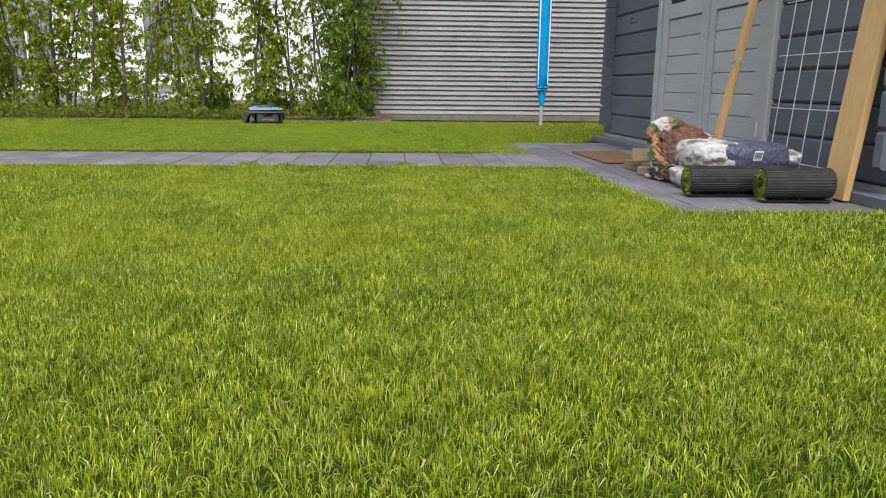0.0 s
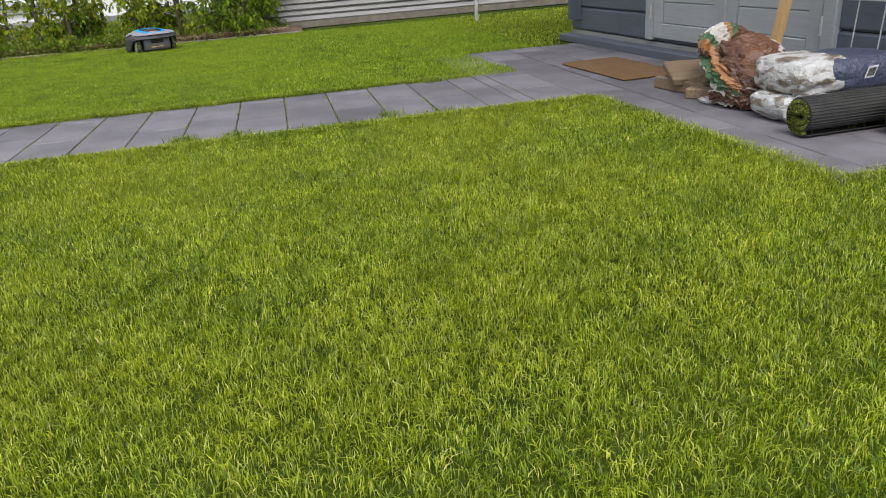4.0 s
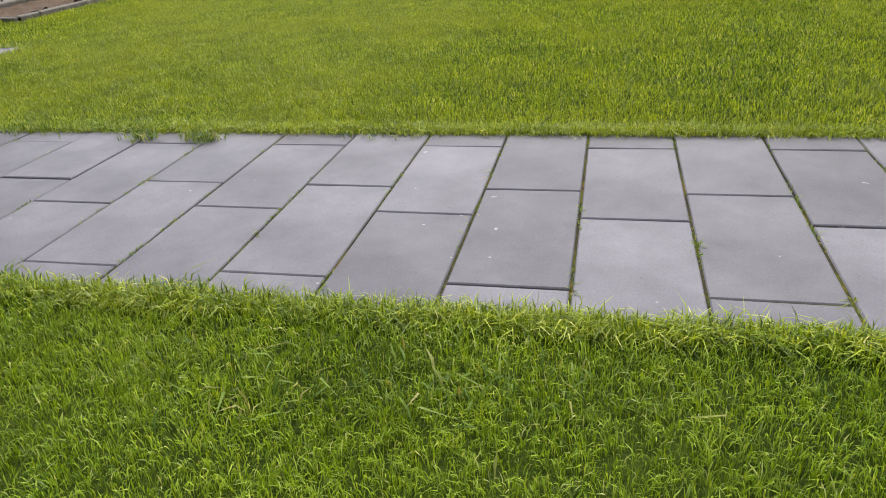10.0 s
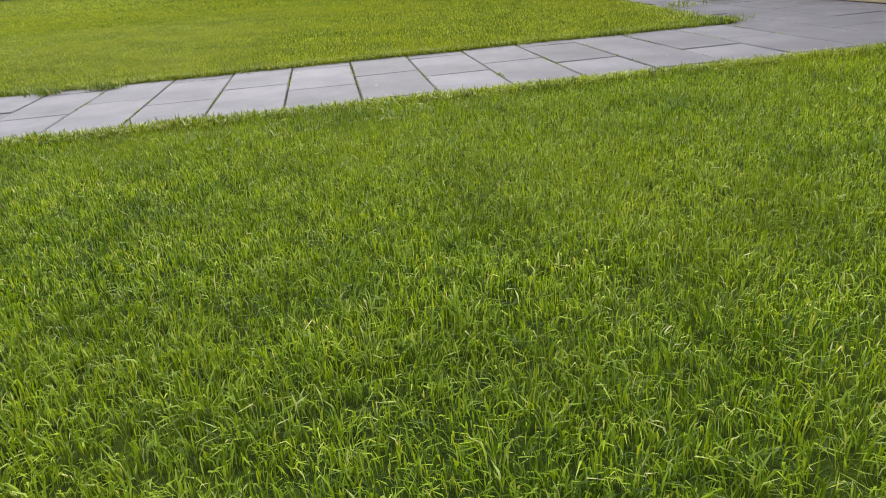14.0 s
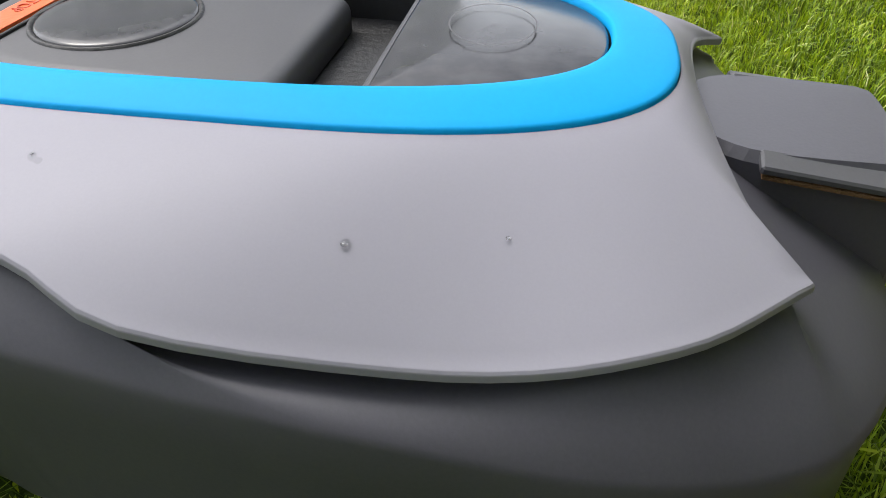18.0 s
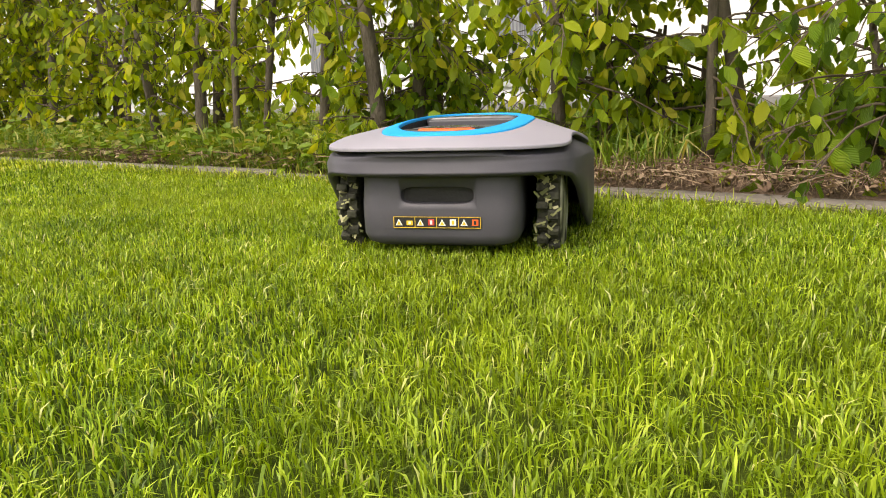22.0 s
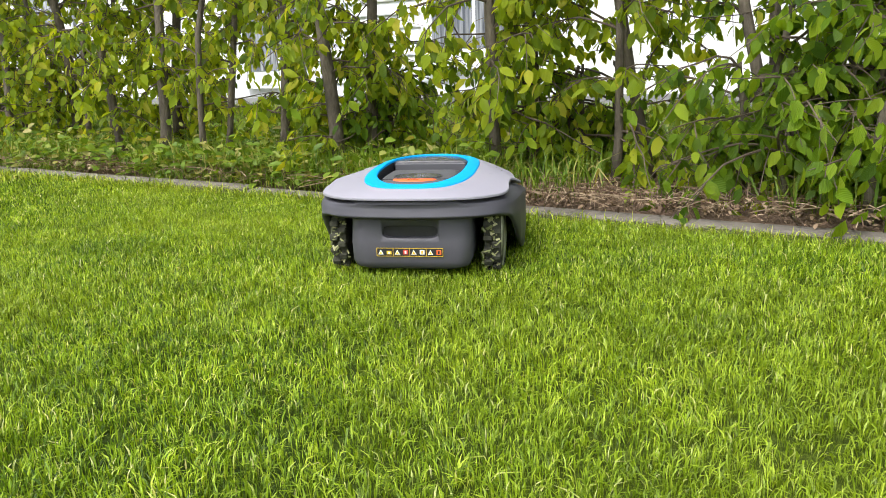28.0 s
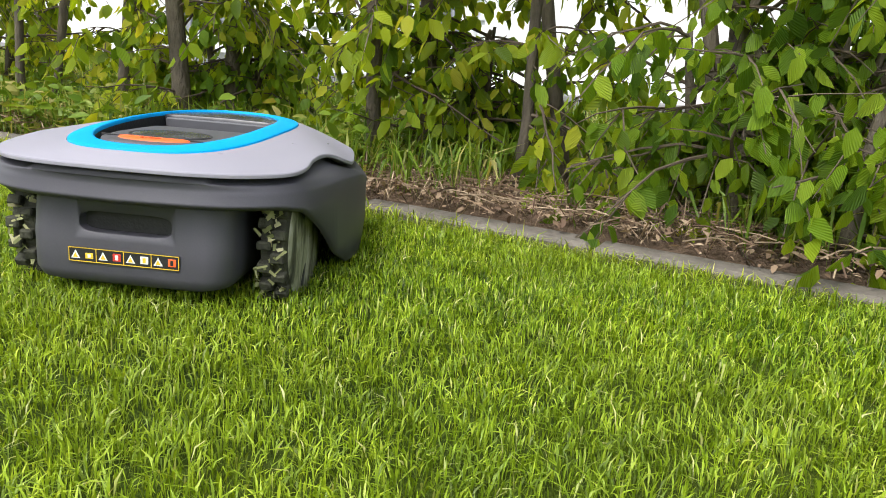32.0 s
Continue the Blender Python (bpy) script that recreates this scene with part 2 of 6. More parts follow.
BAMBOO = leafy("bamboo_leaf", [(0.0, (0.075, 0.14, 0.02)), (0.6, (0.25, 0.34, 0.05)), (1.0, (0.52, 0.5, 0.17))], 0.5, 0.4)
BARK = surface("bark", (0.04, 0.032, 0.024), (0.165, 0.14, 0.105), 22, 120, 0.88, 0.9, 0.008, stretch=(0.7, 0.7, 0.3))
TWIG = surface("twig", (0.05, 0.035, 0.025), (0.13, 0.1, 0.07), 20, 120, 0.8)
SOIL = surface("soil", (0.0702, 0.04836, 0.03276), (0.1872, 0.1326, 0.0936), 6, 60, 0.95, 0.8, 0.02, spec=0.15)
STONE = surface("paving_concrete", (0.098, 0.092, 0.107), (0.218, 0.207, 0.230), 3.5, 260, 0.62, 0.16, 0.0015, vary=0.24)
stn = STONE.node_tree
stp = stn.nodes["Principled BSDF"]
stc = stp.inputs["Base Color"].links[0].from_socket
stw = stn.nodes.new("ShaderNodeNewGeometry").outputs["Position"]
stc = mix_col(stn, 1.0, stc, ramp(stn, noise_node(stn, 2.3, 4, 0.7, vector=stw), [(0.36, (0.84, 0.83, 0.84)), (0.58, (1.06, 1.06, 1.06))]), "MULTIPLY")
stc = mix_col(stn, ramp(stn, noise_node(stn, 30, 2, 0.4, vector=stw), [(0.755, (0.0,) * 3), (0.775, (0.55,) * 3)]), stc, (0.5, 0.49, 0.47))
stc = mix_col(stn, ramp(stn, noise_node(stn, 95, 3, 0.6, vector=stw), [(0.28, (0.35,) * 3), (0.36, (0.0,) * 3)]), stc, (0.05, 0.046, 0.045))
stn.links.new(stc, stp.inputs["Base Color"])
KERB = surface("kerb_concrete", (0.10, 0.088, 0.072), (0.235, 0.21, 0.178), 14, 90, 0.88, 0.5, 0.005, vary=0.25)
JOINT, jn, jp = material("joint_moss", 0.95, 0, 0.1)
jn.links.new(ramp(jn, noise_node(jn, 7, 5, 0.6), [(0.36, (0.03, 0.028, 0.025)), (0.5, (0.05, 0.045, 0.02)), (0.57, (0.085, 0.09, 0.012)), (0.64, (0.12, 0.075, 0.02)), (0.72, (0.04, 0.034, 0.025))]), jp.inputs["Base Color"])
bump(jn, jp, noise_node(jn, 90, 3), 0.7, 0.01)
SHED_PAINT = wood("blue_grey_paint", (0.085, 0.09775, 0.1275), (0.136, 0.1487, 0.1827), "y", 0.42, 0.1)
SHED_TRIM = wood("light_grey_paint", (0.306, 0.323, 0.34), (0.408, 0.425, 0.442), "y", 0.5, 0.05)
SIDING = wood("weathered_siding", (0.216, 0.2088, 0.216), (0.3312, 0.324, 0.324), "x", 0.7, 0.14)
SIDING_WHITE = wood("white_siding", (0.78, 0.79, 0.81), (0.87, 0.87, 0.88), "x", 0.6, 0.06)
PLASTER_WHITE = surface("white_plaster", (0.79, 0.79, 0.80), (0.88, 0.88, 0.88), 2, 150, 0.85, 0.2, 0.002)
PLINTH = surface("grey_plinth", (0.2, 0.2, 0.2), (0.34, 0.34, 0.34), 4, 120, 0.85)
PINE = wood("pine_board", (0.425, 0.255, 0.102), (0.578, 0.391, 0.187), "z", 0.6, 0.06)
BEAM = wood("planed_beam", (0.4675, 0.357, 0.204), (0.6375, 0.527, 0.357), "y", 0.6, 0.06)
OLD_WOOD = wood("old_wood", (0.13, 0.086, 0.052), (0.33, 0.245, 0.165), "x", 0.85, 0.25)
MAT = surface("coir_mat", (0.122, 0.06101, 0.02542), (0.1932, 0.1118, 0.05084), 12, 220, 0.95, 0.7, 0.006)
WIRE = surface("galvanised_wire", (0.5, 0.51, 0.52), (0.66, 0.67, 0.68), 20, 100, 0.4, 0.1, metal=0.5)
GLASS, gn, gp = material("dark_window_glass", 0.05, 0, 0.7)
gp.inputs["Base Color"].default_value = (0.02, 0.025, 0.03, 1)
# bluish grey reflection of the panes painted into their colour as upright streaks
PANE, an, ap = material("reflection_toned_glass", 0.04, 0, 1.0)
an.links.new(ramp(an, noise_node(an, 9, 3, 0.6, stretch=(3.0, 1.0, 0.15)), [(0.38, (0.1, 0.11, 0.13)), (0.62, (0.34, 0.35, 0.38))]), ap.inputs["Base Color"])
SHELL = surface("grey_shell_plastic", (0.2451, 0.2391, 0.2795), (0.2709, 0.264, 0.3053), 5, 700, 0.55, 0.05, 0.0004, spec=0.3)
shn = SHELL.node_tree
shp = shn.nodes["Principled BSDF"]
shc = shp.inputs["Base Color"].links[0].from_socket
spot = ramp(shn, noise_node(shn, 44, 2, 0.45), [(0.735, (1.0, 1.0, 1.0)), (0.75, (0.84, 0.84, 0.84))])
shn.links.new(mix_col(shn, 1.0, shc, spot, "MULTIPLY"), shp.inputs["Base Color"])
DARK = surface("anthracite_plastic", (0.056, 0.055, 0.067), (0.079, 0.077, 0.093), 7, 500, 0.48, 0.1, 0.0006, spec=0.45)
DARK2 = surface("dark_grey_plastic", (0.068, 0.068, 0.076), (0.088, 0.088, 0.096), 7, 500, 0.5, 0.06, 0.0005, spec=0.35)
BLACK = surface("black_plastic", (0.012, 0.012, 0.013), (0.025, 0.025, 0.026), 9, 200, 0.5)
CYAN = surface("cyan_plastic", (0.0, 0.285, 0.64), (0.0, 0.325, 0.71), 6, 400, 0.6, 0.08, 0.0005, spec=0.15)
ORANGE = surface("orange_plastic", (0.765, 0.117, 0.027), (0.855, 0.153, 0.0405), 9, 300, 0.4, 0.05)
SMOKE, sn, sp = material("smoked_lid", 0.22, 0, 0.4)
sn.links.new(ramp(sn, noise_node(sn, 60, 3), [(0.4, (0.035, 0.035, 0.04)), (0.7, (0.06, 0.06, 0.066))]), sp.inputs["Base Color"])
WHITE = surface("white_print", (0.72, 0.72, 0.72), (0.8, 0.8, 0.8), 9, 200, 0.6)
YELLOW = surface("yellow_print", (0.75, 0.5, 0.03), (0.82, 0.58, 0.05), 20, 200, 0.6)
RED = surface("red_plastic", (0.5, 0.03, 0.025), (0.65, 0.06, 0.045), 9, 200, 0.4)
RUBBER = surface("tyre_rubber_soiled", (0.012, 0.012, 0.012), (0.085, 0.088, 0.055), 55, 200, 0.85, 0.5, 0.004)
DISC, dn, dp = material("soiled_wheel_disc", 0.7, 0, 0.3)
smear = noise_node(dn, 46, 5, 0.65, stretch=(1.0, 1.0, 0.22))
dn.links.new(ramp(dn, smear, [(0.34, (0.03, 0.032, 0.024)), (0.46, (0.11, 0.115, 0.075)), (0.54, (0.27, 0.275, 0.19)), (0.66, (0.44, 0.44, 0.36))]), dp.inputs["Base Color"])
bump(dn, dp, smear, 0.5, 0.003)
WET, en, ep = material("water_drop", 0.05, 0, 0.6)
ep.inputs["Transmission Weight"].default_value = 1.0
CAKE = leafy("caked_grass", [(0.0, (0.12, 0.14, 0.05)), (0.6, (0.36, 0.37, 0.18)), (1.0, (0.52, 0.5, 0.3))], 0.75, 0.1)


# ---- large structure ----
TILT = radians(-3.15)


def terrace_edge(y):
    """Where the lawn ends before the shed."""
    return 3.17 - 0.055 * (y + 0.4)


def house_edge(y):
    """Where the lawn ends before the house."""
    return -1.17 + 0.065 * (y + 0.45)


def paved(x, y):
    path = (y > -0.41) & (y < 0.545) & (x < 4.2)
    shed_side = (x > terrace_edge(y)) & (y > -1.86) & (y < 1.55) & (x < 5)
    shed_side &= ~((y > 0.545) & (x < 2.86))
    house_side = (x < house_edge(y)) & (y < 0.545) & (y > -12)
    return path | shed_side | house_side


# the ground: one sheet, finer near by
gm, gnt, gpn = material("lawn_ground", 0.95, 0, 0.1)
gz = noise_node(gnt, 0.9, 4, 0.6)
gf = noise_node(gnt, 55, 5, 0.7)
gcol = ramp(gnt, gf, [(0.3, (0.016, 0.026, 0.005)), (0.55, (0.035, 0.06, 0.008)), (0.78, (0.08, 0.11, 0.016))])
gcol = mix_col(gnt, ramp(gnt, gz, [(0.4, (0.0,) * 3), (0.65, (0.4,) * 3)]), gcol, (0.12, 0.15, 0.015))
gnt.links.new(gcol, gpn.inputs["Base Color"])
bump(gnt, gpn, gf, 0.8, 0.02)
bm = bmesh.new()
step = [-400, -120, -60, -40, -30, -25, -20, -16, -12, -9, -7, -5, -3, -1, 1, 3, 5, 7, 9, 12, 16, 20, 30, 60, 120, 400]
grid = [[bm.verts.new((x, y, -0.007)) for y in step] for x in step]
for a, b in zip(grid, grid[1:]):
    for k in range(len(step) - 1):
        bm.faces.new((a[k], b[k], b[k + 1], a[k + 1]))
solid("ground", bm, gm, "mown green lawn on level ground", "lawn", kind="structure")

# bedding sand with moss, seen in the joints
bm = bmesh.new()
for x0, y0, x1, y1 in ((-7.0, -0.41, 2.86, 0.545),):
    box(x0, y0, -0.03, x1, y1, -0.0012, bm=bm)
quad = [(terrace_edge(-1.86), -1.86), (5.0, -1.86), (5.0, 1.55), (2.86, 1.55), (2.86, -0.41), (terrace_edge(-0.41), -0.41)]
for poly in (quad, [(-7.0, -12), (house_edge(-12), -12), (house_edge(-0.41), -0.41), (-7.0, -0.41)]):
    bm.faces.new([bm.verts.new((x, y, -0.0012)) for x, y in poly])
solid("joint_bed", bm, JOINT, "mossy dark sand in the paving joints", "paving bed", kind="structure")

# kerb along the hedge bed and the bed itself
bed = thing("hedge_bed", "bare brown soil bed under the hedge", "soil bed", kind="structure")
rng = random.Random(3)
bm = bmesh.new()
nx, ny = 90, 12
g = []
for i in range(nx + 1):
    row = []
    for j in range(ny + 1):
        x, y = -9.5 + 11.6 * i / nx, 4.755 + 1.035 * j / ny
        row.append(bm.verts.new((x, y, -0.02 + 0.062 * min(j, 3) / 3 + min(j, 2) * 0.015 * noise.noise(Vector((x * 3, y * 3, 0))))))
    g.append(row)
for a, b in zip(g, g[1:]):
    for k in range(ny):
        bm.faces.new((a[k], b[k], b[k + 1], a[k + 1]))
part("soil", bm, SOIL, bed, smooth=True)
kerb = thing("kerb", "low weathered concrete kerb between lawn and hedge bed", "kerb", kind="structure")
x = -9.4
while x < 1.9:
    w = 0.5
    dy, dz = rng.uniform(-0.006, 0.006), rng.uniform(-0.006, 0.006)
    part("kerb_stone", box(x, 4.685 + dy, -0.05, x + w - 0.008, 4.76 + dy, 0.022 + dz, 0.008), KERB, kerb)
    x += w

# garage with lapped boards behind the rotary dryer
garage = thing("garage", "garage clad with weathered grey lapped boards", "garage", kind="structure")
part("wall", box(1.72, 5.42, 0.0, 9.0, 9.0, 3.2), PLINTH, garage)
part("plinth", box(1.7, 5.36, 0.0, 9.02, 5.418, 0.075, 0.004), KERB, garage)
for i in range(23):
    z = 0.075 + 0.127 * i
    b = bmesh.new()
    pr = [(5.417, z), (5.36, z), (5.352, z + 0.012), (5.376, z + 0.058), (5.392, z + 0.0625), (5.362, z + 0.0665), (5.356, z + 0.076), (5.392, z + 0.15), (5.417, z + 0.15)]
    loft([[(xx, y, zz) for y, zz in pr] for xx in (1.68, 9.04)], b, cap=True)
    part("board", b, SIDING, garage)
for i in range(23):
    z = 0.075 + 0.127 * i
    b = bmesh.new()
    pr = [(1.717, z), (1.66, z), (1.652, z + 0.012), (1.676, z + 0.058), (1.692, z + 0.0625), (1.662, z + 0.0665), (1.656, z + 0.076), (1.692, z + 0.15), (1.717, z + 0.15)]
    loft([[(xx, yy, zz) for xx, zz in pr] for yy in (9.0, 5.345)], b, cap=True)
    part("side_board", b, SIDING, garage)
part("roof", box(1.5, 5.2, 3.2, 9.2, 9.2, 3.3, 0.01), PLINTH, garage)

# white neighbouring house behind the hedge
nb = thing("neighbour_house", "white house with boarded part and windows behind the hedge", "house", kind="structure")
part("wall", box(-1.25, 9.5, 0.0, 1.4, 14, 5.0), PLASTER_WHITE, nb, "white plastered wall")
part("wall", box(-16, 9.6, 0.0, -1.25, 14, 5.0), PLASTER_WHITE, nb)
part("plinth", box(-16.05, 9.42, 0.0, 1.45, 9.498, 0.16, 0.01), PLINTH, nb)
for i in range(22):
    z = 0.16 + 0.14 * i
    b = bmesh.new()
    pr = [(9.597, z), (9.535, z), (9.53, z + 0.012), (9.575, z + 0.16), (9.597, z + 0.16)]
    loft([[(xx, y, zz) for y, zz in pr] for xx in (-5.2, -1.27)], b, cap=True)
    part("board", b, SIDING_WHITE, nb)
for x0, z0, z1 in ((-5.02, 0.46, 1.9), (-9.5, 0.6, 1.9), (-2.45, 0.62, 1.9)):
    win = part("window", box(x0 - 0.12, 9.46, z0 - 0.17, x0 + 1.12, 9.529, z1 + 0.12, 0.01), SIDING_WHITE, nb, "white framed window")
    part("sill", box(x0 - 0.16, 9.40, z0 - 0.2, x0 + 1.16, 9.458, z0 - 0.172, 0.004), SIDING_WHITE, win)
    for k in range(2):
        part("pane", box(x0 + 0.02 + 0.5 * k, 9.452, z0, x0 + 0.48 + 0.5 * k, 9.458, z1), PANE, win)
part("roof", box(-16.3, 9.2, 5.0, 1.7, 14.3, 5.15, 0.01), PLINTH, nb)

# paving slabs
pave = thing("pavement", "grey concrete slab paving with mossy joints", "paving", kind="structure")
SLAB_W, SLAB_L = 0.225, 0.45
slab_meshes = {}


def slab(x0, y0, x1, y1, many=None):
    key = (round(x1 - x0, 3), round(y1 - y0, 3))
    dz, tx, ty = rng.uniform(-0.0015, 0.0015), rng.uniform(-0.3, 0.3), rng.uniform(-0.2, 0.2)
    m = Matrix.Translation(((x0 + x1) / 2, (y0 + y1) / 2, dz)) @ Euler((radians(ty), radians(tx), 0)).to_matrix().to_4x4()
    if key not in slab_meshes:
        b = box(-key[0] / 2 + 0.0028, -key[1] / 2 + 0.0028, -0.03, key[0] / 2 - 0.0028, key[1] / 2 - 0.0028, 0.003)
        top = [e for e in b.edges if all(v.co.z > 0 for v in e.verts)]
        bmesh.ops.bevel(b, geom=top, offset=0.0025, segments=1, affect="EDGES")
        slab_meshes[key] = mesh_of(b, "slab")
        slab_meshes[key].materials.append(STONE)
    if many is not None:
        many.append((slab_meshes[key], m))
        return
    ob = new("slab", slab_meshes[key])
    ob.parent = pave
    ob.matrix_basis = m


def rows_of(xa, xb, ylo, yhi, many=None, edge=None):
    n = math.floor(xa / SLAB_W + 1e-6)
    while n * SLAB_W < xb - 1e-6:
        x0, x1 = max(n * SLAB_W, xa), min((n + 1) * SLAB_W, xb)
        lo = ylo(0.5 * (x0 + x1)) if callable(ylo) else ylo
        hi = yhi(0.5 * (x0 + x1)) if callable(yhi) else yhi
        phase = 0.147 if n % 2 == 0 else 0.0
        k = math.floor((lo - phase) / SLAB_L)
        while phase + k * SLAB_L < hi - 1e-6:
            y0, y1 = max(phase + k * SLAB_L, lo), min(phase + (k + 1) * SLAB_L, hi)
            if y1 - y0 > 0.03 and x1 - x0 > 0.03:
                slab(x0, y0, x1, y1, many)
            k += 1
        n += 1


rows_of(-1.125, 2.85, -0.43, 0.565)
rows_of(2.85, 2.925, -0.43, 1.55)
rows_of(2.925, 3.15, -0.43, 1.55)
rows_of(3.15, 3.375, -0.43, 1.55)
rows_of(3.375, 4.1, -1.87, 1.55)
for k in range(-5, 0):
    y0, y1 = max(0.147 + k * SLAB_L, -1.87), min(0.147 + (k + 1) * SLAB_L, -0.43)
    if y1 - y0 > 0.03:
        slab(terrace_edge(0.5 * (y0 + y1)), y0, 3.375, y1)
far_slabs = []
rows_of(-3.3, -1.125, lambda x: max(-9.0, (x + 1.17) / 0.065 - 0.45), 0.565, far_slabs)
rows_of(-6.3, -3.3, -0.43, 0.565, far_slabs)
bm = bmesh.new()
for me, m in far_slabs:
    b = bmesh.new()
    b.from_mesh(me)
    b.transform(m)
    join(bm, b)
part("slabs_beyond", bm, STONE, pave)["kind"] = "stuff"

# the house across the lawn
house = thing("house", "white plastered house with grey plinth beside the terrace", "house", kind="structure")
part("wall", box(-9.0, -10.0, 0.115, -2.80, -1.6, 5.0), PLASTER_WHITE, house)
part("plinth", box(-8.98, -9.98, -0.02, -2.82, -1.62, 0.113), PLINTH, house)
part("eave", box(-9.3, -10.3, 5.0, -2.5, -1.3, 5.15, 0.01), PLINTH, house)


# ---- the robotic mower ----
MOWER_AT = pose(0.655, 4.165, -0.025, 0, 0, 22)
mower = thing("robotic_mower", "grey and anthracite robotic mower with cyan ring and soiled wheels", "robotic mower", MOWER_AT)


def mirror(half):
    """A closed outline from its right half, which runs from the rear middle to the front middle."""
    half = [Vector(p) for p in half]
    return half + [Vector((-p.x, p.y, p.z)) for p in half[-2:0:-1]]


ANG_A = [-90, -70, -52, -38, -26, -14, -3, 8, 16, 28, 46, 62]
RIM_A = [(0, -0.173, 0.189), (0.088, -0.162, 0.188), (0.146, -0.135, 0.187), (0.182, -0.095, 0.187), (0.192, -0.062, 0.190), (0.190, -0.022, 0.195),
         (0.192, 0.020, 0.197), (0.200, 0.056, 0.193), (0.2112, 0.0915, 0.1825), (0.199, 0.195, 0.168), (0.177, 0.290, 0.1755), (0.134, 0.345, 0.1795)]
ANG_B = [62, 68, 74, 82, 90]
RIM_B = [(0.134, 0.345, 0.1795), (0.105, 0.326, 0.188), (0.076, 0.317, 0.195), (0.038, 0.311, 0.2), (0, 0.309, 0.201)]
ang = np.concatenate([np.linspace(-90, 62, 58), np.linspace(62, 90, 15)[1:]])
first = ang <= 62
rim = np.zeros((len(ang), 3))
rim[first] = spline(ANG_A, RIM_A, ang[first])
rim[~first] = spline(ANG_B, RIM_B, ang[~first])
rim[:, 2] += 0.0065


def ring_at(a, edge):
    """A point of the oval opening; edge 0 is its outer, 1 its inner line."""
    half_w, half_l, mid = 0.1182 - 0.0253 * edge, 0.2216 - 0.0293 * edge, 0.0753 - 0.0053 * edge
    c, s = math.cos(radians(a)), math.sin(radians(a))
    k = 2 / (2.76 - 0.28 * edge)
    x, y = half_w * abs(c) ** k, mid + half_l * math.copysign(abs(s) ** k, s)
    return Vector((x, y, 0.2243 + 0.003 * edge + (0.0235 + 0.008 * edge) * (y - 0.1) - 0.15 * (y - 0.1) ** 2 - (0.36 - 0.2 * edge) * x * x))


outer = [ring_at(a, 0) for a in ang]
rings = []
for s in np.linspace(0, 1, 15):
    half = []
    for o, r in zip(outer, rim):
        p = o.lerp(Vector(r), s)
        p.z = r[2] + (o.z - r[2]) * (1 - s**1.22)
        half.append(p)
    rings.append(mirror(half))


def inset(points, d, dz):
    mid = Vector((0, 0.12, 0))
    out = []
    n = len(points)
    for i, p in enumerate(points):
        t = (points[(i + 1) % n] - points[i - 1])
        nrm = Vector((t.y, -t.x, 0))
        nrm = nrm.normalized() if nrm.length > 1e-6 else Vector((0, 0, 0))
        out.append(Vector((p.x - nrm.x * d, p.y - nrm.y * d, p.z + dz)))
    return out


top_edge = rings[-1]
rings[-1] = inset(top_edge, 0.0006, 0.0002)
rings += [inset(top_edge, 0, 0), inset(top_edge, -0.0008, -0.0010), inset(top_edge, -0.0010, -0.0016), inset(top_edge, -0.0011, -0.0046), inset(top_edge, -0.0005, -0.0052), inset(top_edge, 0.0005, -0.0054), inset(top_edge, 0.018, -0.0046)]
cover = part("top_cover", loft(rings), SHELL, mower, "matt light grey top cover with a curved rim", smooth=True)
for k in range(15 * len(rings[0]), len(cover.data.polygons)):
    cover.data.polygons[k].use_smooth = False

# the ring round the opening
o2 = mirror([ring_at(a, 0.02) for a in ang])
i2 = mirror([ring_at(a, 1) for a in ang])
rr = [[p + Vector((0, 0, -0.008)) for p in o2], [p + Vector((0, 0, 0.0015)) for p in o2]]
for k in np.linspace(0.06, 0.94, 7):
    rr.append([a.lerp(b, k) + Vector((0, 0, 0.002 + 0.0006 * math.sin(math.pi * k))) for a, b in zip(o2, i2)])
rr += [[p + Vector((0, 0, 0.0012)) for p in i2], [p + Vector((0, 0, -0.004)) for p in i2]]
part("ring", loft(rr), CYAN, mower, "bright cyan plastic ring", smooth=True)
well = mirror([ring_at(a, 0.985) + Vector((0, 0, -0.034)) for a in ang])
bm = bmesh.new()
loft([[p + Vector((0, 0, 0.0315)) for p in well], well], bm)
bm.faces.new([bm.verts.new(p + Vector((0, 0, 0.0003))) for p in well])
part("well", bm, BLACK, mower)

# the smoked front lid
bm = bmesh.new()
LID = 0.153
lid = [p for p in i2 if p.y > LID]
lid.sort(key=lambda p: math.atan2(p.y - LID, p.x))
lid = [Vector((lid[0].x, LID, lid[0].z))] + lid + [Vector((lid[0].x * -k, LID, lid[0].z + 0.0012 * (1 - k * k))) for k in np.linspace(1, -0.85, 14)]
lid = [Vector((p.x * 0.985, LID + (p.y - LID) * 0.985, p.z - 0.0015)) for p in lid]
low = [p + Vector((0, 0, -0.02)) for p in lid]
loft([low, [p + Vector((0, 0, -0.001)) for p in lid], [p.lerp(Vector((0, 0.21, p.z + 0.001)), 0.03) for p in lid], [p.lerp(Vector((0, 0.2, 0.228)), 0.6) for p in lid], [p.lerp(Vector((0, 0.2, 0.2295)), 0.98) for p in lid]], bm, cap=True)
front_lid = part("front_lid", bm, SMOKE, mower, "glossy smoked front lid", smooth=True)
bm = bmesh.new()
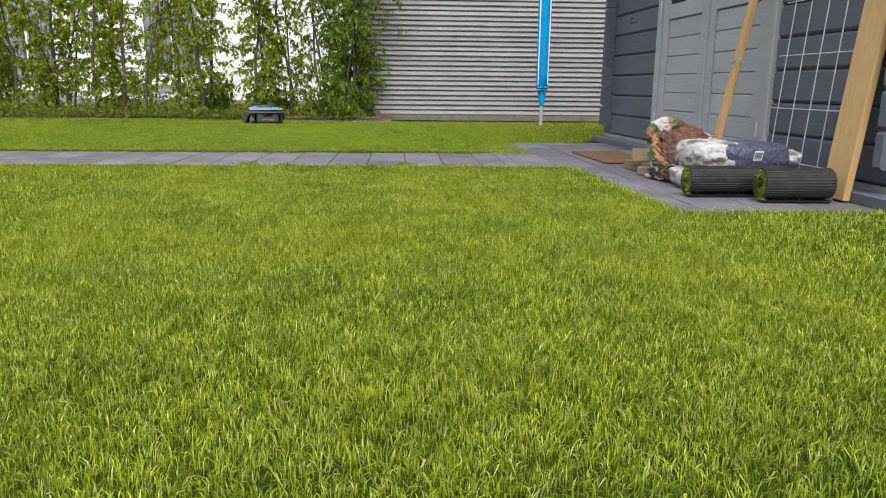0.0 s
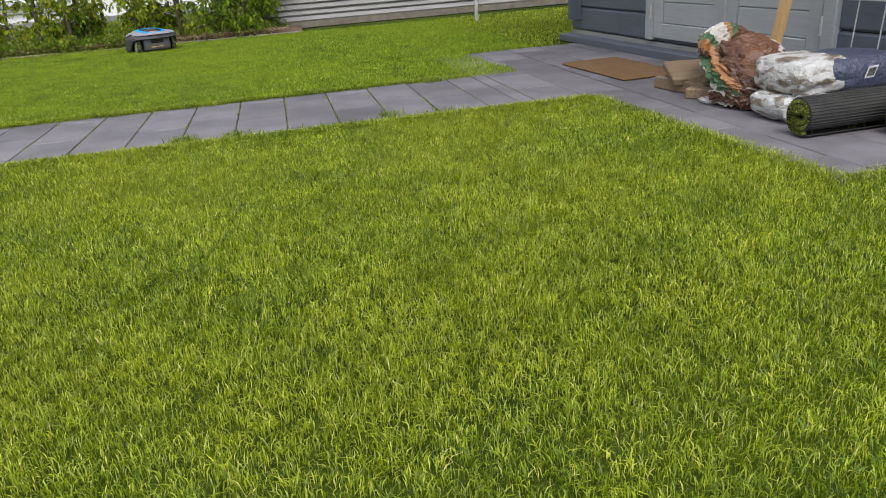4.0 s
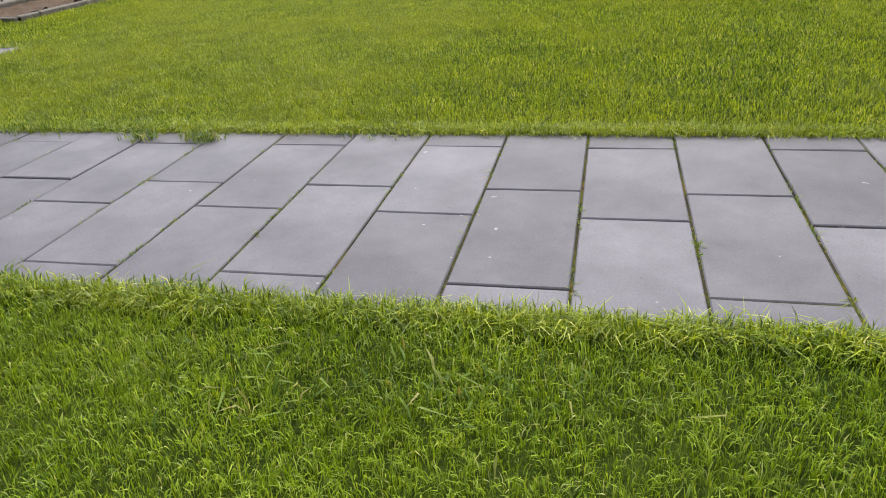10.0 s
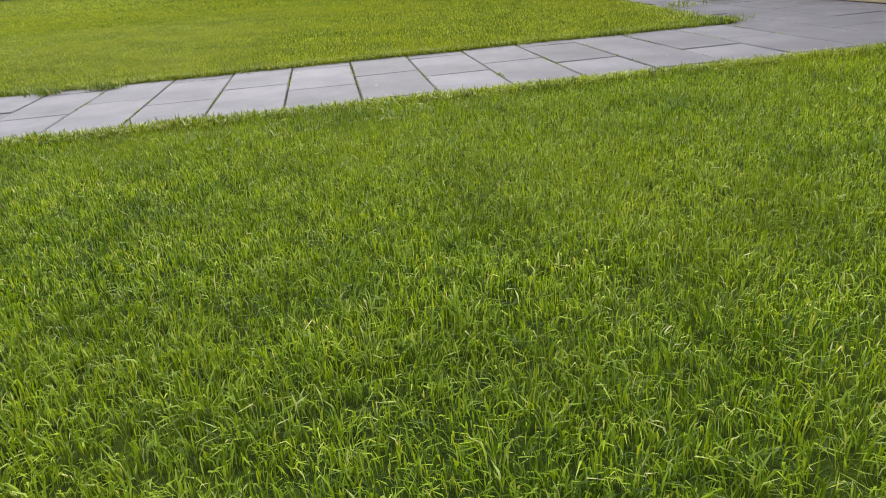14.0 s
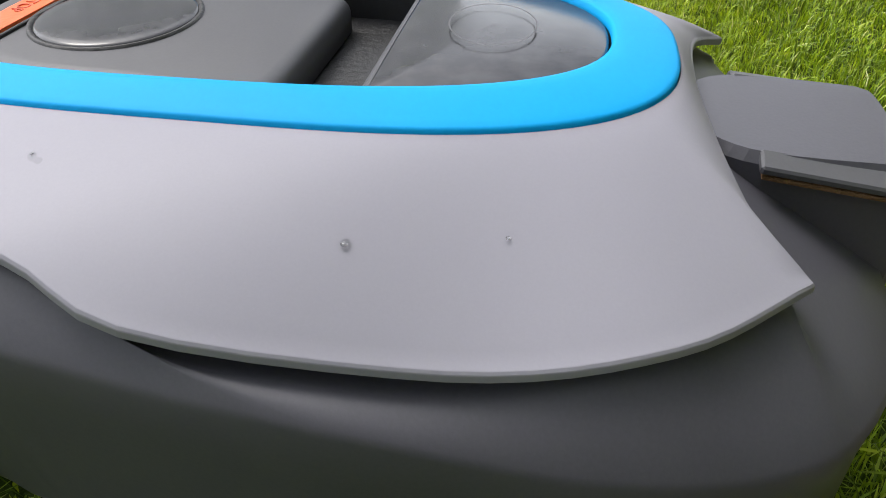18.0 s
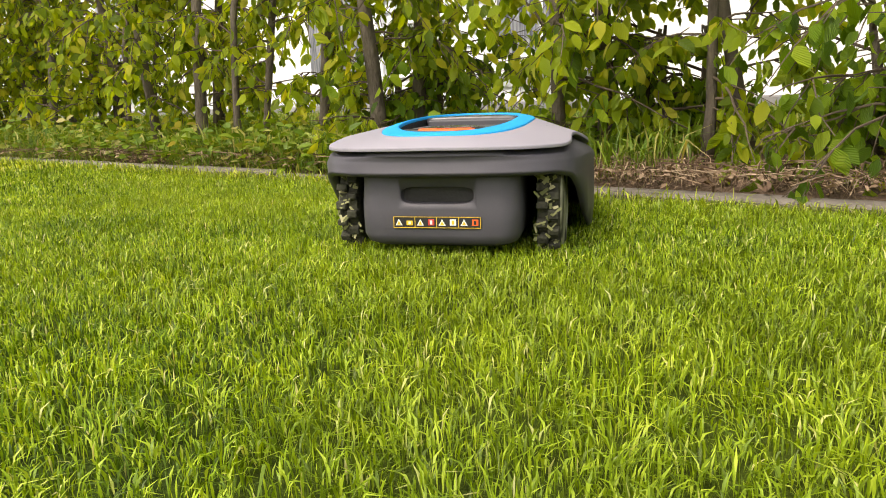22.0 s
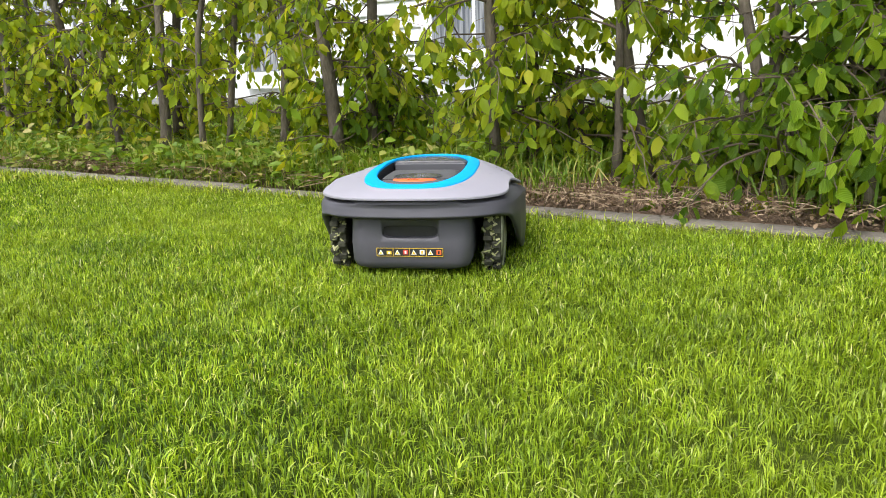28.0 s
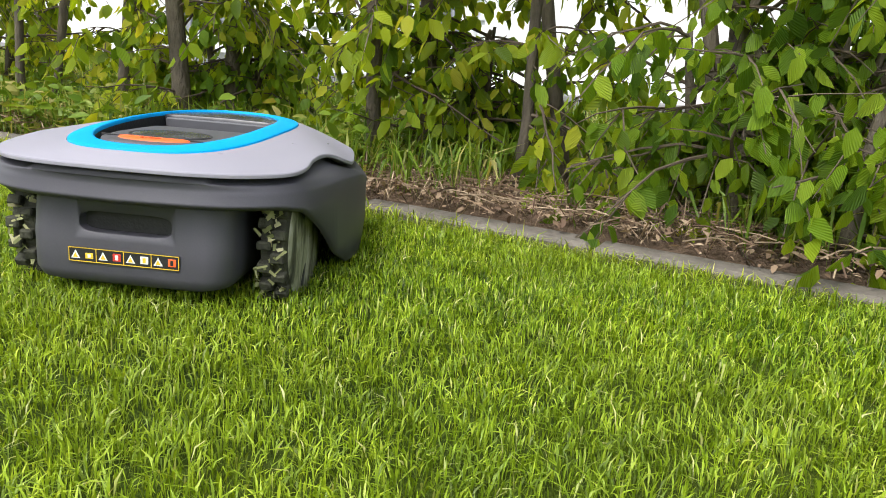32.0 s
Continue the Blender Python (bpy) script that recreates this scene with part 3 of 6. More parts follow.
for r0, r1 in ((0.030, 0.0312),):
    a = [(r0 * math.cos(q), 0.2 + r0 * 0.75 * math.sin(q), 0.2298) for q in np.linspace(0, 2 * math.pi, 40, endpoint=False)]
    b = [(r1 * math.cos(q), 0.2 + r1 * 0.75 * math.sin(q), 0.2298) for q in np.linspace(0, 2 * math.pi, 40, endpoint=False)]
    loft([a, b], bm)
part("dial_mark", bm, DARK2, front_lid)
part("lid_edge", box(-0.083, 0.147, 0.190, 0.083, 0.1535, 0.2215, 0.002), DARK2, mower)

# the control hatch with its dome and stop button
LOW = -0.0115
bm = bmesh.new()
hat = []
for z, ins in ((0.20, 0.0), (0.213, 0.0003), (0.2165, 0.001), (0.219, 0.0022), (0.221, 0.0042), (0.2222, 0.007), (0.2226, 0.0095)):
    hw, y0, y1 = 0.070 - ins, -0.068 + ins, 0.136 - ins
    half = [(0, y0), (0.02, y0 + 0.001), (0.04, y0 + 0.008), (0.056, y0 + 0.024), (hw - 0.004, y0 + 0.05), (hw, y0 + 0.075), (hw, 0.05), (hw, y1 - 0.014), (hw - 0.004, y1 - 0.004), (hw - 0.014, y1), (0, y1)]
    pts = spline(range(len(half)), half, np.linspace(0, len(half) - 1, 44))
    hat.append(mirror([(p[0], p[1], z + 0.004 - 0.14 * (p[1] - 0.04) ** 2 * (z > 0.21)) for p in pts]))
loft(hat, bm, cap=True)
bm.transform(Matrix.Translation((0, -0.033, LOW)) @ Matrix.Diagonal((1.12, 1, 1, 1)))
hatch = part("hatch", bm, DARK2, mower, "dark grey control hatch", smooth=True)
bm = bmesh.new()
dome = []
for k in range(9):
    q = k / 8
    rad, zz = 0.049 * (1 - q**2.2), 0.2268 + 0.0035 * math.sin(q * math.pi / 2)
    dome.append([(rad * math.cos(a), 0.018 + rad * 0.88 * math.sin(a), zz) for a in np.linspace(0, 2 * math.pi, 40, endpoint=False)])
loft([[(p[0] * 1.0, p[1], p[2] - 0.004) for p in dome[0]]] + dome[:-1], bm, cap=True)
bm.transform(Matrix.Translation((0, -0.033, LOW)))
part("dome", bm, SMOKE, hatch, "glossy dark dome", smooth=True)
bm = bmesh.new()
loft([[(r * math.cos(a), 0.018 + r * 0.88 * math.sin(a), z) for a in np.linspace(0, 2 * math.pi, 48, endpoint=False)] for r, z in ((0.049, 0.225), (0.0497, 0.2275), (0.052, 0.2278), (0.053, 0.225))], bm)
bm.transform(Matrix.Translation((0, -0.033, LOW)))
part("dome_trim", bm, BLACK, hatch, smooth=True)
bm = bmesh.new()
for k in range(5):
    a = k * 1.256
    bmesh.ops.create_uvsphere(bm, u_segments=8, v_segments=5, radius=0.006, matrix=Matrix.Translation((0.008 * math.cos(a), 0.03 + 0.008 * math.sin(a), 0.2293)) @ Matrix.Diagonal((1, 1, 0.12, 1)))
bm.transform(Matrix.Translation((0, -0.033, LOW)))
part("emblem", bm, BLACK, hatch, "plain dark emblem", smooth=True)
bm = bmesh.new()
stop = []
for z, k in ((0.208, 1.0), (0.224, 1.0), (0.2275, 0.93), (0.2285, 0.8)):
    arc = [(0.044 * k * math.cos(a), -0.028 - 0.024 * k * math.sin(a)) for a in np.linspace(0.0, math.pi, 26)]
    stop.append([(x, y, z - 0.25 * (0.03 + y) ** 2 - 0.06 * max(0, -0.035 - y)) for x, y in arc])
loft(stop, bm, cap=True)
bm.transform(Matrix.Translation((0, -0.033, LOW)) @ Matrix.Diagonal((1.08, 1, 1, 1)))
part("stop_button", bm, ORANGE, hatch, "orange stop button")
stop_text = bpy.data.curves.new("stop_text", "FONT")
stop_text.body, stop_text.size, stop_text.extrude, stop_text.align_x = "STOP", 0.0105, 0.0006, "CENTER"
text_ob = bpy.data.objects.new("stop_text", stop_text)
text_mesh = bpy.data.meshes.new_from_object(text_ob)
bpy.data.objects.remove(text_ob)
text_mesh.transform(Matrix.Translation((0, -0.0755, 0.2166)))
part("stop_lettering", text_mesh, material("dark_orange_print", 0.5)[0], hatch, "raised word on the button")
bpy.data.materials["dark_orange_print"].node_tree.nodes["Principled BSDF"].inputs["Base Color"].default_value = (0.5, 0.06, 0.015, 1)
part("hatch_line", box(-0.07, -0.0592, 0.2105, 0.07, -0.0572, 0.2162, 0.0004), BLACK, hatch)

# the anthracite body
BODY = [(0, -0.169), (0.090, -0.160), (0.150, -0.137), (0.190, -0.093), (0.208, -0.03), (0.217, 0.06), (0.222, 0.15), (0.216, 0.225), (0.202, 0.310), (0.170, 0.370), (0.100, 0.408), (0, 0.420)]
bk = spline(range(12), BODY, np.linspace(0, 11, len(ang)))
E_TOP = inset(top_edge, 0.022, -0.0045)
E_LOW = inset(top_edge, 0.0035, -0.0135)
half_b = [Vector((p[0], p[1], 0)) for p in bk]


def shoulder(y):
    return float(np.interp(y, [-0.18, -0.05, 0.0, 0.05, 0.10, 0.15, 0.19, 0.225, 0.26, 0.32, 0.43], [0.168, 0.167, 0.167, 0.165, 0.162, 0.159, 0.153, 0.145, 0.138, 0.134, 0.133]))


def hem(y):
    return float(np.interp(y, [-0.18, -0.115, -0.075, -0.03, 0.03, 0.10, 0.16, 0.45], [0.151, 0.149, 0.141, 0.113, 0.066, 0.034, 0.028, 0.036]))


sh = mirror([(p.x * 0.988, 0.12 + (p.y - 0.12) * 0.988, shoulder(p.y) + 0.004) for p in half_b])
sh1 = mirror([(p.x * 0.997, 0.12 + (p.y - 0.12) * 0.997, shoulder(p.y)) for p in half_b])
sh2 = mirror([(p.x * 0.995, 0.12 + (p.y - 0.12) * 0.994, max(shoulder(p.y) - 0.022, hem(p.y) + 0.008)) for p in half_b])
wide = mirror([(p.x, p.y, max(0.075, hem(p.y) + 0.006)) for p in half_b])
lowr = mirror([(p.x * 0.985, 0.12 + (p.y - 0.12) * 0.985, hem(p.y) + 0.003) for p in half_b])
hems = mirror([(p.x * 0.965, 0.12 + (p.y - 0.12) * 0.97, hem(p.y)) for p in half_b])
inner = mirror([(p.x * 0.94, 0.12 + (p.y - 0.12) * 0.955, hem(p.y) + 0.012) for p in half_b])
mids = [[a.lerp(b, k) + Vector((0, 0, 0.003 * math.sin(math.pi * k))) for a, b in zip(E_LOW, sh)] for k in (0.25, 0.5, 0.75)]
part("body", loft([E_TOP, E_LOW] + mids + [sh, sh1, sh2, wide, lowr, hems, inner]), DARK, mower, "anthracite plastic skirt with grass stains", smooth=True)
part("underside", box(-0.118, -0.12, 0.045, 0.118, 0.37, 0.165, 0.02), BLACK, mower)

# the nose with peeling pads
bm = bmesh.new()
nose = []
for z, hw, y0, y1 in ((0.075, 0.056, 0.32, 0.4205), (0.12, 0.052, 0.315, 0.422), (0.175, 0.050, 0.308, 0.421), (0.19, 0.049, 0.306, 0.417), (0.1955, 0.046, 0.308, 0.412)):
    half = [(0, y0), (hw * 0.6, y0 + 0.004), (hw, y0 + 0.03), (hw, y1 - 0.016), (hw * 0.93, y1 - 0.004), (hw * 0.75, y1), (0, y1)]
    pts = spline(range(7), half, np.linspace(0, 6, 30))
    nose.append(mirror([(p[0], p[1], z) for p in pts]))
loft(nose, bm, cap=True)
part("nose", bm, DARK, mower, "square nose over the charging contacts", smooth=False)
for side in (1, -1):
    m = Matrix.Translation((0.052 * side, 0.375, 0.1895)) @ Euler((radians(-4), radians(14 * side), radians(-3 * side))).to_matrix().to_4x4()
    pad = part("pad", box(-0.007, -0.038, -0.002, 0.007, 0.038, 0.003, 0.0012, m=m), DARK2, mower, "peeling rubber pad")
    part("glue_line", box(-0.006, -0.036, -0.0045, 0.007, 0.036, -0.0024, m=m), MAT, pad)

# the rear panel
bm = bmesh.new()
pan = []
for z, hw, yy in ((0.044, 0.105, -0.128), (0.05, 0.117, -0.139), (0.062, 0.122, -0.143), (0.1, 0.124, -0.1405), (0.15, 0.122, -0.1355), (0.17, 0.122, -0.134)):
    half = [(0, yy), (hw * 0.5, yy), (hw - 0.03, yy), (hw - 0.0185, yy + 0.0023), (hw - 0.0088, yy + 0.0088), (hw - 0.0023, yy + 0.0185), (hw, yy + 0.03), (hw, -0.05), (hw, 0.0), (0, 0.0)]
    pan.append(mirror([(p[0], p[1], z) for p in half]))
loft(pan, bm, cap=True)
rear = part("rear_panel", bm, DARK, mower, "anthracite rear panel", smooth=True)
bm = bmesh.new()
slot = [(0.056 * math.copysign(abs(math.cos(a)) ** 0.35, math.cos(a)), 0.0125 * math.copysign(abs(math.sin(a)) ** 0.6, math.sin(a))) for a in np.linspace(0, 2 * math.pi, 40, endpoint=False)]
def cut_out(ob, cutter_bm):
    """Take the shape of a bmesh out of a part."""
    cutter = bpy.data.objects.new("cutter", mesh_of(cutter_bm, "cutter"))
    scene.collection.objects.link(cutter)
    mod = ob.modifiers.new("cut", "BOOLEAN")
    mod.object, mod.operation, mod.solver = cutter, "DIFFERENCE", "EXACT"
    done = bpy.data.meshes.new_from_object(ob.evaluated_get(bpy.context.evaluated_depsgraph_get()))
    ob.modifiers.clear()
    bpy.data.objects.remove(cutter)
    ob.data = done


loft([[(x * k, y, 0.122 + z * k) for x, z in slot] for y, k in ((-0.160, 1.35), (-0.1405, 1.06), (-0.1385, 1.0), (-0.126, 0.98))], bm, cap=True)
bmesh.ops.recalc_face_normals(bm, faces=bm.faces)
mower.matrix_world = Matrix.Identity(4)
cut_out(rear, bm)
mower.matrix_world = MOWER_AT
# added black sheet: the slot's inner shade is put into its colour
part("grip_shade", box(-0.054, -0.1263, 0.110, 0.054, -0.1259, 0.134), BLACK, rear, "black sheet standing in for shade in the grip slot")
sticker = part("warning_sticker", box(-0.067, -0.1445, 0.0735, 0.067, -0.142, 0.0905), BLACK, rear, "black strip with yellow and white warning signs")
bm = bmesh.new()
for x0, z0, x1, z1 in ((-0.067, 0.0735, 0.067, 0.0743), (-0.067, 0.0897, 0.067, 0.0905), (-0.067, 0.0735, -0.0662, 0.0905), (0.0662, 0.0735, 0.067, 0.0905), (-0.0338, 0.0735, -0.033, 0.0905), (-0.0004, 0.0735, 0.0004, 0.0905), (0.033, 0.0735, 0.0338, 0.0905)):
    box(x0, -0.1449, z0, x1, -0.1444, z1, bm=bm)
part("sticker_frame", bm, YELLOW, sticker)
for i in range(8):
    cx = -0.0585 + 0.01671 * i
    bm = bmesh.new()
    if i % 2 == 0:
        loft([[(cx - 0.0055, y, 0.0772), (cx + 0.0055, y, 0.0772), (cx, y, 0.0872)] for y in (-0.1444, -0.1449)], bm, cap=True)
        sg = part("sign", bm, WHITE, sticker)
        b2 = bmesh.new()
        loft([[(cx - 0.003, y, 0.0783), (cx + 0.003, y, 0.0783), (cx, y, 0.0842)] for y in (-0.1449, -0.1452)], b2, cap=True)
        part("sign_mark", b2, YELLOW, sticker)
    else:
        box(cx - 0.0048, -0.1449, 0.0775, cx + 0.0048, -0.1444, 0.0868 if i > 1 else 0.0845, 0.0003, bm)
        part("sign", bm, (YELLOW, RED, WHITE, ORANGE)[i // 2], sticker)
        part("sign_mark", box(cx - 0.0018, -0.1452, 0.079, cx + 0.0018, -0.1449, 0.085 if i > 1 else 0.083), WHITE if i < 4 else (YELLOW if i == 5 else BLACK), sticker)

# wheels
for side in (1, -1):
    wm = Matrix.Translation((0.160 * side, 0.0, 0.094)) @ Euler((radians(17 * side), 0, 0)).to_matrix().to_4x4() @ Matrix.Diagonal((0.82, 1, 1, 1))
    bm = bmesh.new()
    loft([[(x, r * math.cos(a), r * math.sin(a)) for a in np.linspace(0, 2 * math.pi, 56, endpoint=False)] for x, r in ((-0.02, 0.05), (-0.021, 0.078), (-0.018, 0.087), (0.018, 0.087), (0.021, 0.078), (0.02, 0.05))], bm)
    bm.transform(wm)
    wh = part("wheel", bm, RUBBER, mower, "knobbly rear wheel caked with grass")
    bm = bmesh.new()
    for k in range(21):
        a = 2 * math.pi * k / 21
        for row in (-1, 1):
            q = a + (0.15 if row > 0 else 0)
            w = 0.0062 + 0.001 * ((k * 7 + row) % 3)
            box(row * 0.0105 - 0.0105, -w, 0.083, row * 0.0105 + 0.0105, w * 0.7, 0.0985, 0.002, bm, Euler((q, 0, 0)).to_matrix().to_4x4())
    bm.transform(wm)
    part("tread", bm, RUBBER, wh, "knobbly tread caked with grass")["kind"] = "stuff"
    bm = bmesh.new()
    s = side
    loft([[(x * s, r * math.cos(a), r * math.sin(a)) for a in np.linspace(0, 2 * math.pi * s, 56, endpoint=False)] for x, r in ((0.0215, 0.081), (0.0245, 0.077), (0.0262, 0.05), (0.029, 0.022), (0.029, 0.001))], bm)
    bm.transform(wm)
    part("wheel_disc", bm, DISC, wh, "dark wheel disc streaked with dried grass", smooth=True)
    for k in range(3):
        bm = bmesh.new()
        box(0.024 * s - 0.0035, -0.0045, 0.03, 0.024 * s + 0.0035, 0.0045, 0.068, 0.002, bm, Euler((2.094 * k + 0.4, 0, 0)).to_matrix().to_4x4())
        bm.transform(wm)
        part("wheel_slot", bm, BLACK, wh)
bm = bmesh.new()
rng = random.Random(11)
for k in range(330):
    side = rng.choice((1, -1))
    a, x = rng.uniform(0, 6.28), rng.uniform(-0.017, 0.017)
    r = 0.0965 + rng.uniform(-0.004, 0.003)
    c = Vector((0.158 * side + x, r * math.cos(a), 0.094 + r * math.sin(a)))
    if c.z < 0.012:
        continue
    away = Vector((0, math.cos(a), math.sin(a)))
    d = (Vector((rng.uniform(-1, 1), -away.z * rng.uniform(-1, 1), away.y * rng.uniform(-1, 1))) + away * rng.uniform(-0.25, 0.35)).normalized() * rng.uniform(0.003, 0.010)
    e = d.cross(away).normalized() * rng.uniform(0.001, 0.0036)
    bm.faces.new([bm.verts.new(c - d - e), bm.verts.new(c + d - e * 0.4), bm.verts.new(c + d * 0.9 + e), bm.verts.new(c - d * 0.8 + e)])
part("clipping", bm, CAKE, mower, "cut grass stuck to the wheels")["kind"] = "stuff"

# plain white mark on the flank, drops and clippings on the shell
def on_cover(x, y):
    """Height of the shell over a place."""
    best = min(((p - Vector((x, y, p.z))).length, p.z) for r in rings[:15] for p in r)
    return best[1]


bm = bmesh.new()
for y0, y1, w in ((0.262, 0.248, 0.007), (0.241, 0.234, 0.0045), (0.230, 0.223, 0.0045), (0.219, 0.212, 0.0045), (0.208, 0.201, 0.0045), (0.197, 0.190, 0.0045), (0.186, 0.179, 0.0045), (0.175, 0.168, 0.0045)):
    for yy in (y0,):
        xm = -0.150 - 0.10 * (0.262 - y0)
        pts = [(xm - w, y0), (xm + w, y0), (xm + w, y1), (xm - w, y1)]
        bm.faces.new([bm.verts.new((x, y, on_cover(x, y) + 0.0032)) for x, y in pts])
part("plain_mark", bm, WHITE, mower, "plain white mark")
for x, y, r in ((0.165, 0.165, 0.0026), (0.150, 0.225, 0.0014), (0.148, 0.03, 0.0013)):
    bm = bmesh.new()
    bmesh.ops.create_uvsphere(bm, u_segments=12, v_segments=8, radius=r, matrix=Matrix.Translation((x, y, on_cover(x, y) + 0.0004)) @ Matrix.Diagonal((1, 0.7, 0.3, 1)))
    part("water_drop", bm, WET, mower, "water drop", smooth=True)



# ---- the hornbeam hedge ----
def leaf_into(verts, faces, uvs, base, way, up, length, width):
    """A pointed oval leaf, folded along its rib and drooping at the tip."""
    way = way.normalized()
    side = way.cross(up)
    side = side.normalized() if side.length > 1e-4 else way.orthogonal().normalized()
    nrm = side.cross(way)
    n0 = len(verts)
    prof = ((0.0, 0.0), (0.32, 0.92), (0.7, 0.8), (1.0, 0.0))
    for t, w in prof:
        c = base + way * (length * t) - nrm * (0.22 * length * t * t)
        fold = 0.28 * width * w
        if w == 0:
            verts.append(c)
            uvs.append((t, 0.5))
        else:
            verts.extend((c - side * (width * 0.5 * w) + nrm * fold * 0.5, c, c + side * (width * 0.5 * w) + nrm * fold * 0.5))
            uvs.extend(((t, 0.5 - 0.5 * w), (t, 0.5), (t, 0.5 + 0.5 * w)))
    a = n0
    faces += [(a, a + 2, a + 1), (a, a + 3, a + 2)]
    faces += [(a + 1, a + 2, a + 5, a + 4), (a + 2, a + 3, a + 6, a + 5)]
    faces += [(a + 4, a + 5, a + 7), (a + 5, a + 6, a + 7)]


def leaf_mesh(name, verts, faces, uvs, mat):
    me = bpy.data.meshes.new(name)
    me.from_pydata([tuple(v) for v in verts], [], faces)
    lay = me.uv_layers.new(name="UVMap")
    idx = np.zeros(len(me.loops), dtype=np.int32)
    me.loops.foreach_get("vertex_index", idx)
    lay.data.foreach_set("uv", np.array(uvs, dtype=np.float32)[idx].ravel())
    me.materials.append(mat)
    me.polygons.foreach_set("use_smooth", [True] * len(me.polygons))
    return me


def bent(rng, start, way, length, droop, steps=5, wobble=0.12):
    pts, p, d = [start], start.copy(), way.normalized()
    for k in range(steps):
        d = (d + Vector((rng.gauss(0, wobble), rng.gauss(0, wobble), rng.gauss(0, wobble) - droop / steps))).normalized()
        p = p + d * (length / steps)
        pts.append(p.copy())
    return pts


def hornbeam(seed, dense, height=2.15, low=0.3, stems=1, mat=None, label="", leaf=0.051):
    rng = random.Random(seed)
    tree = thing("hornbeam", label or "slender hornbeam hedge plant with fresh yellow-green leaves", "hedge plant", group="hedge plants")
    twig_bm = bmesh.new()
    lv, lf, lu = [], [], []
    for s in range(stems):
        r0 = rng.uniform(0.02, 0.027) if stems == 1 else rng.uniform(0.012, 0.02)
        stem = bent(rng, Vector((rng.uniform(-0.03, 0.03) * stems, rng.uniform(-0.03, 0.03) * stems, -0.03)), Vector((rng.uniform(-0.04, 0.04) * stems, rng.uniform(-0.04, 0.04), 1)), height, -0.5, 11, 0.065)
        wood_bm = bmesh.new()
        tube(stem, [r0 * (1.45 if k == 0 else rng.uniform(0.9, 1.14)) * (1 - 0.06 * k) for k in range(12)], 10, wood_bm)
        part("stem", wood_bm, BARK, tree, smooth=True)
        n_br = int(dense * height / stems)
        for b in range(n_br):
            f = low / height + (1 - low / height) * (b + rng.random()) / n_br
            k = min(int(f * 11), 10)
            start = stem[k].lerp(stem[k + 1], f * 11 - k)
            a = rng.choice((0, math.pi)) + rng.gauss(0, 0.75)
            long = rng.uniform(0.16, 0.46)
            br = bent(rng, start, Vector((math.cos(a), math.sin(a) * 0.8, rng.uniform(0.0, 0.75))), long, 0.7, 6, 0.16)
            tube(br, [0.0047 * (1 - 0.13 * j) * (0.6 + long) for j in range(7)], 5, twig_bm)
            for t in range(rng.randint(4, 6)):
                j = rng.randint(1, 5)
                tw = bent(rng, br[j], (br[j + 1] - br[j]).normalized() + Vector((rng.gauss(0, 0.7), rng.gauss(0, 0.7), rng.gauss(-0.1, 0.4))), rng.uniform(0.07, 0.2), 0.8, 4, 0.2)
                tube(tw[::2], [0.0022, 0.0016, 0.001], 3, twig_bm, cap=False)
                for q in tw[1:] + ([br[j]] if rng.random() < 0.5 else []):
                    for _ in range(rng.choice((1, 2, 2))):
                        out = Vector((rng.gauss(0, 0.6), rng.gauss(-0.1, 0.6), -rng.uniform(0.3, 1.5)))
                        up = Vector((rng.gauss(0, 0.9), rng.gauss(-0.6, 0.8), 0.8))
                        ll = leaf * rng.uniform(0.6, 1.2)
                        leaf_into(lv, lf, lu, q + Vector((rng.gauss(0, 0.008), rng.gauss(0, 0.008), 0)), out, up, ll, ll * rng.uniform(0.48, 0.62))
    part("twig_work", twig_bm, TWIG, tree)["kind"] = "stuff"
    part("foliage", leaf_mesh("foliage", lv, lf, lu, mat or LEAF), mat or LEAF, tree)["kind"] = "stuff"
    return tree


kinds = [hornbeam(21, 25, low=0.22), hornbeam(22, 29, low=0.2, stems=2), hornbeam(23, 24, low=0.26), hornbeam(24, 33, low=0.14), hornbeam(25, 25, low=0.26, stems=2)]
thick = hornbeam(31, 28, low=0.08, stems=3, mat=LEAF_DARK, label="dense bushy beech at the end of the hedge")
thick2 = hornbeam(32, 42, low=0.07, stems=3, mat=LEAF_DARK, label="dense bushy beech at the end of the hedge")
rng = random.Random(8)
spots = [0.86, 0.37, 0.47, -0.31, -0.22, -0.59, -0.95, -1.28, -1.64]
x = -2.02
while x > -9.4:
    spots.append(x)
    x -= rng.uniform(0.22, 0.34)
order = [1, 0, 2, 3, 2, 0, 4, 2, 0]
back = [5.09, 5.10, 5.17, 5.12, 5.27, 5.13, 5.10, 5.14, 5.12]
placed = set()
for i, x in enumerate(spots):
    k = order[i] if i < len(order) else rng.randrange(5)
    m = Matrix.Translation((x, back[i] if i < len(back) else 5.12 + rng.uniform(-0.05, 0.05) + rng.choice((0, 0.16)), 0.03)) @ Euler((0, 0, rng.choice((0, math.pi)) + rng.gauss(0, 0.25))).to_matrix().to_4x4()
    if k not in placed:
        kinds[k].matrix_basis = m
        placed.add(k)
    else:
        copy_thing(kinds[k], m)
for k in range(9):
    copy_thing(kinds[3], Matrix.Translation((-1.5 - 0.72 * k, 5.32 + rng.uniform(-0.06, 0.06), 0.03)) @ Euler((0, 0, rng.uniform(0, 6.28))).to_matrix().to_4x4())
thick.matrix_basis = Matrix.Translation((1.30, 5.12, 0.02))
thick2.matrix_basis = Matrix.Translation((1.50, 5.10, 0.02)) @ Euler((0, 0, 0.4)).to_matrix().to_4x4()
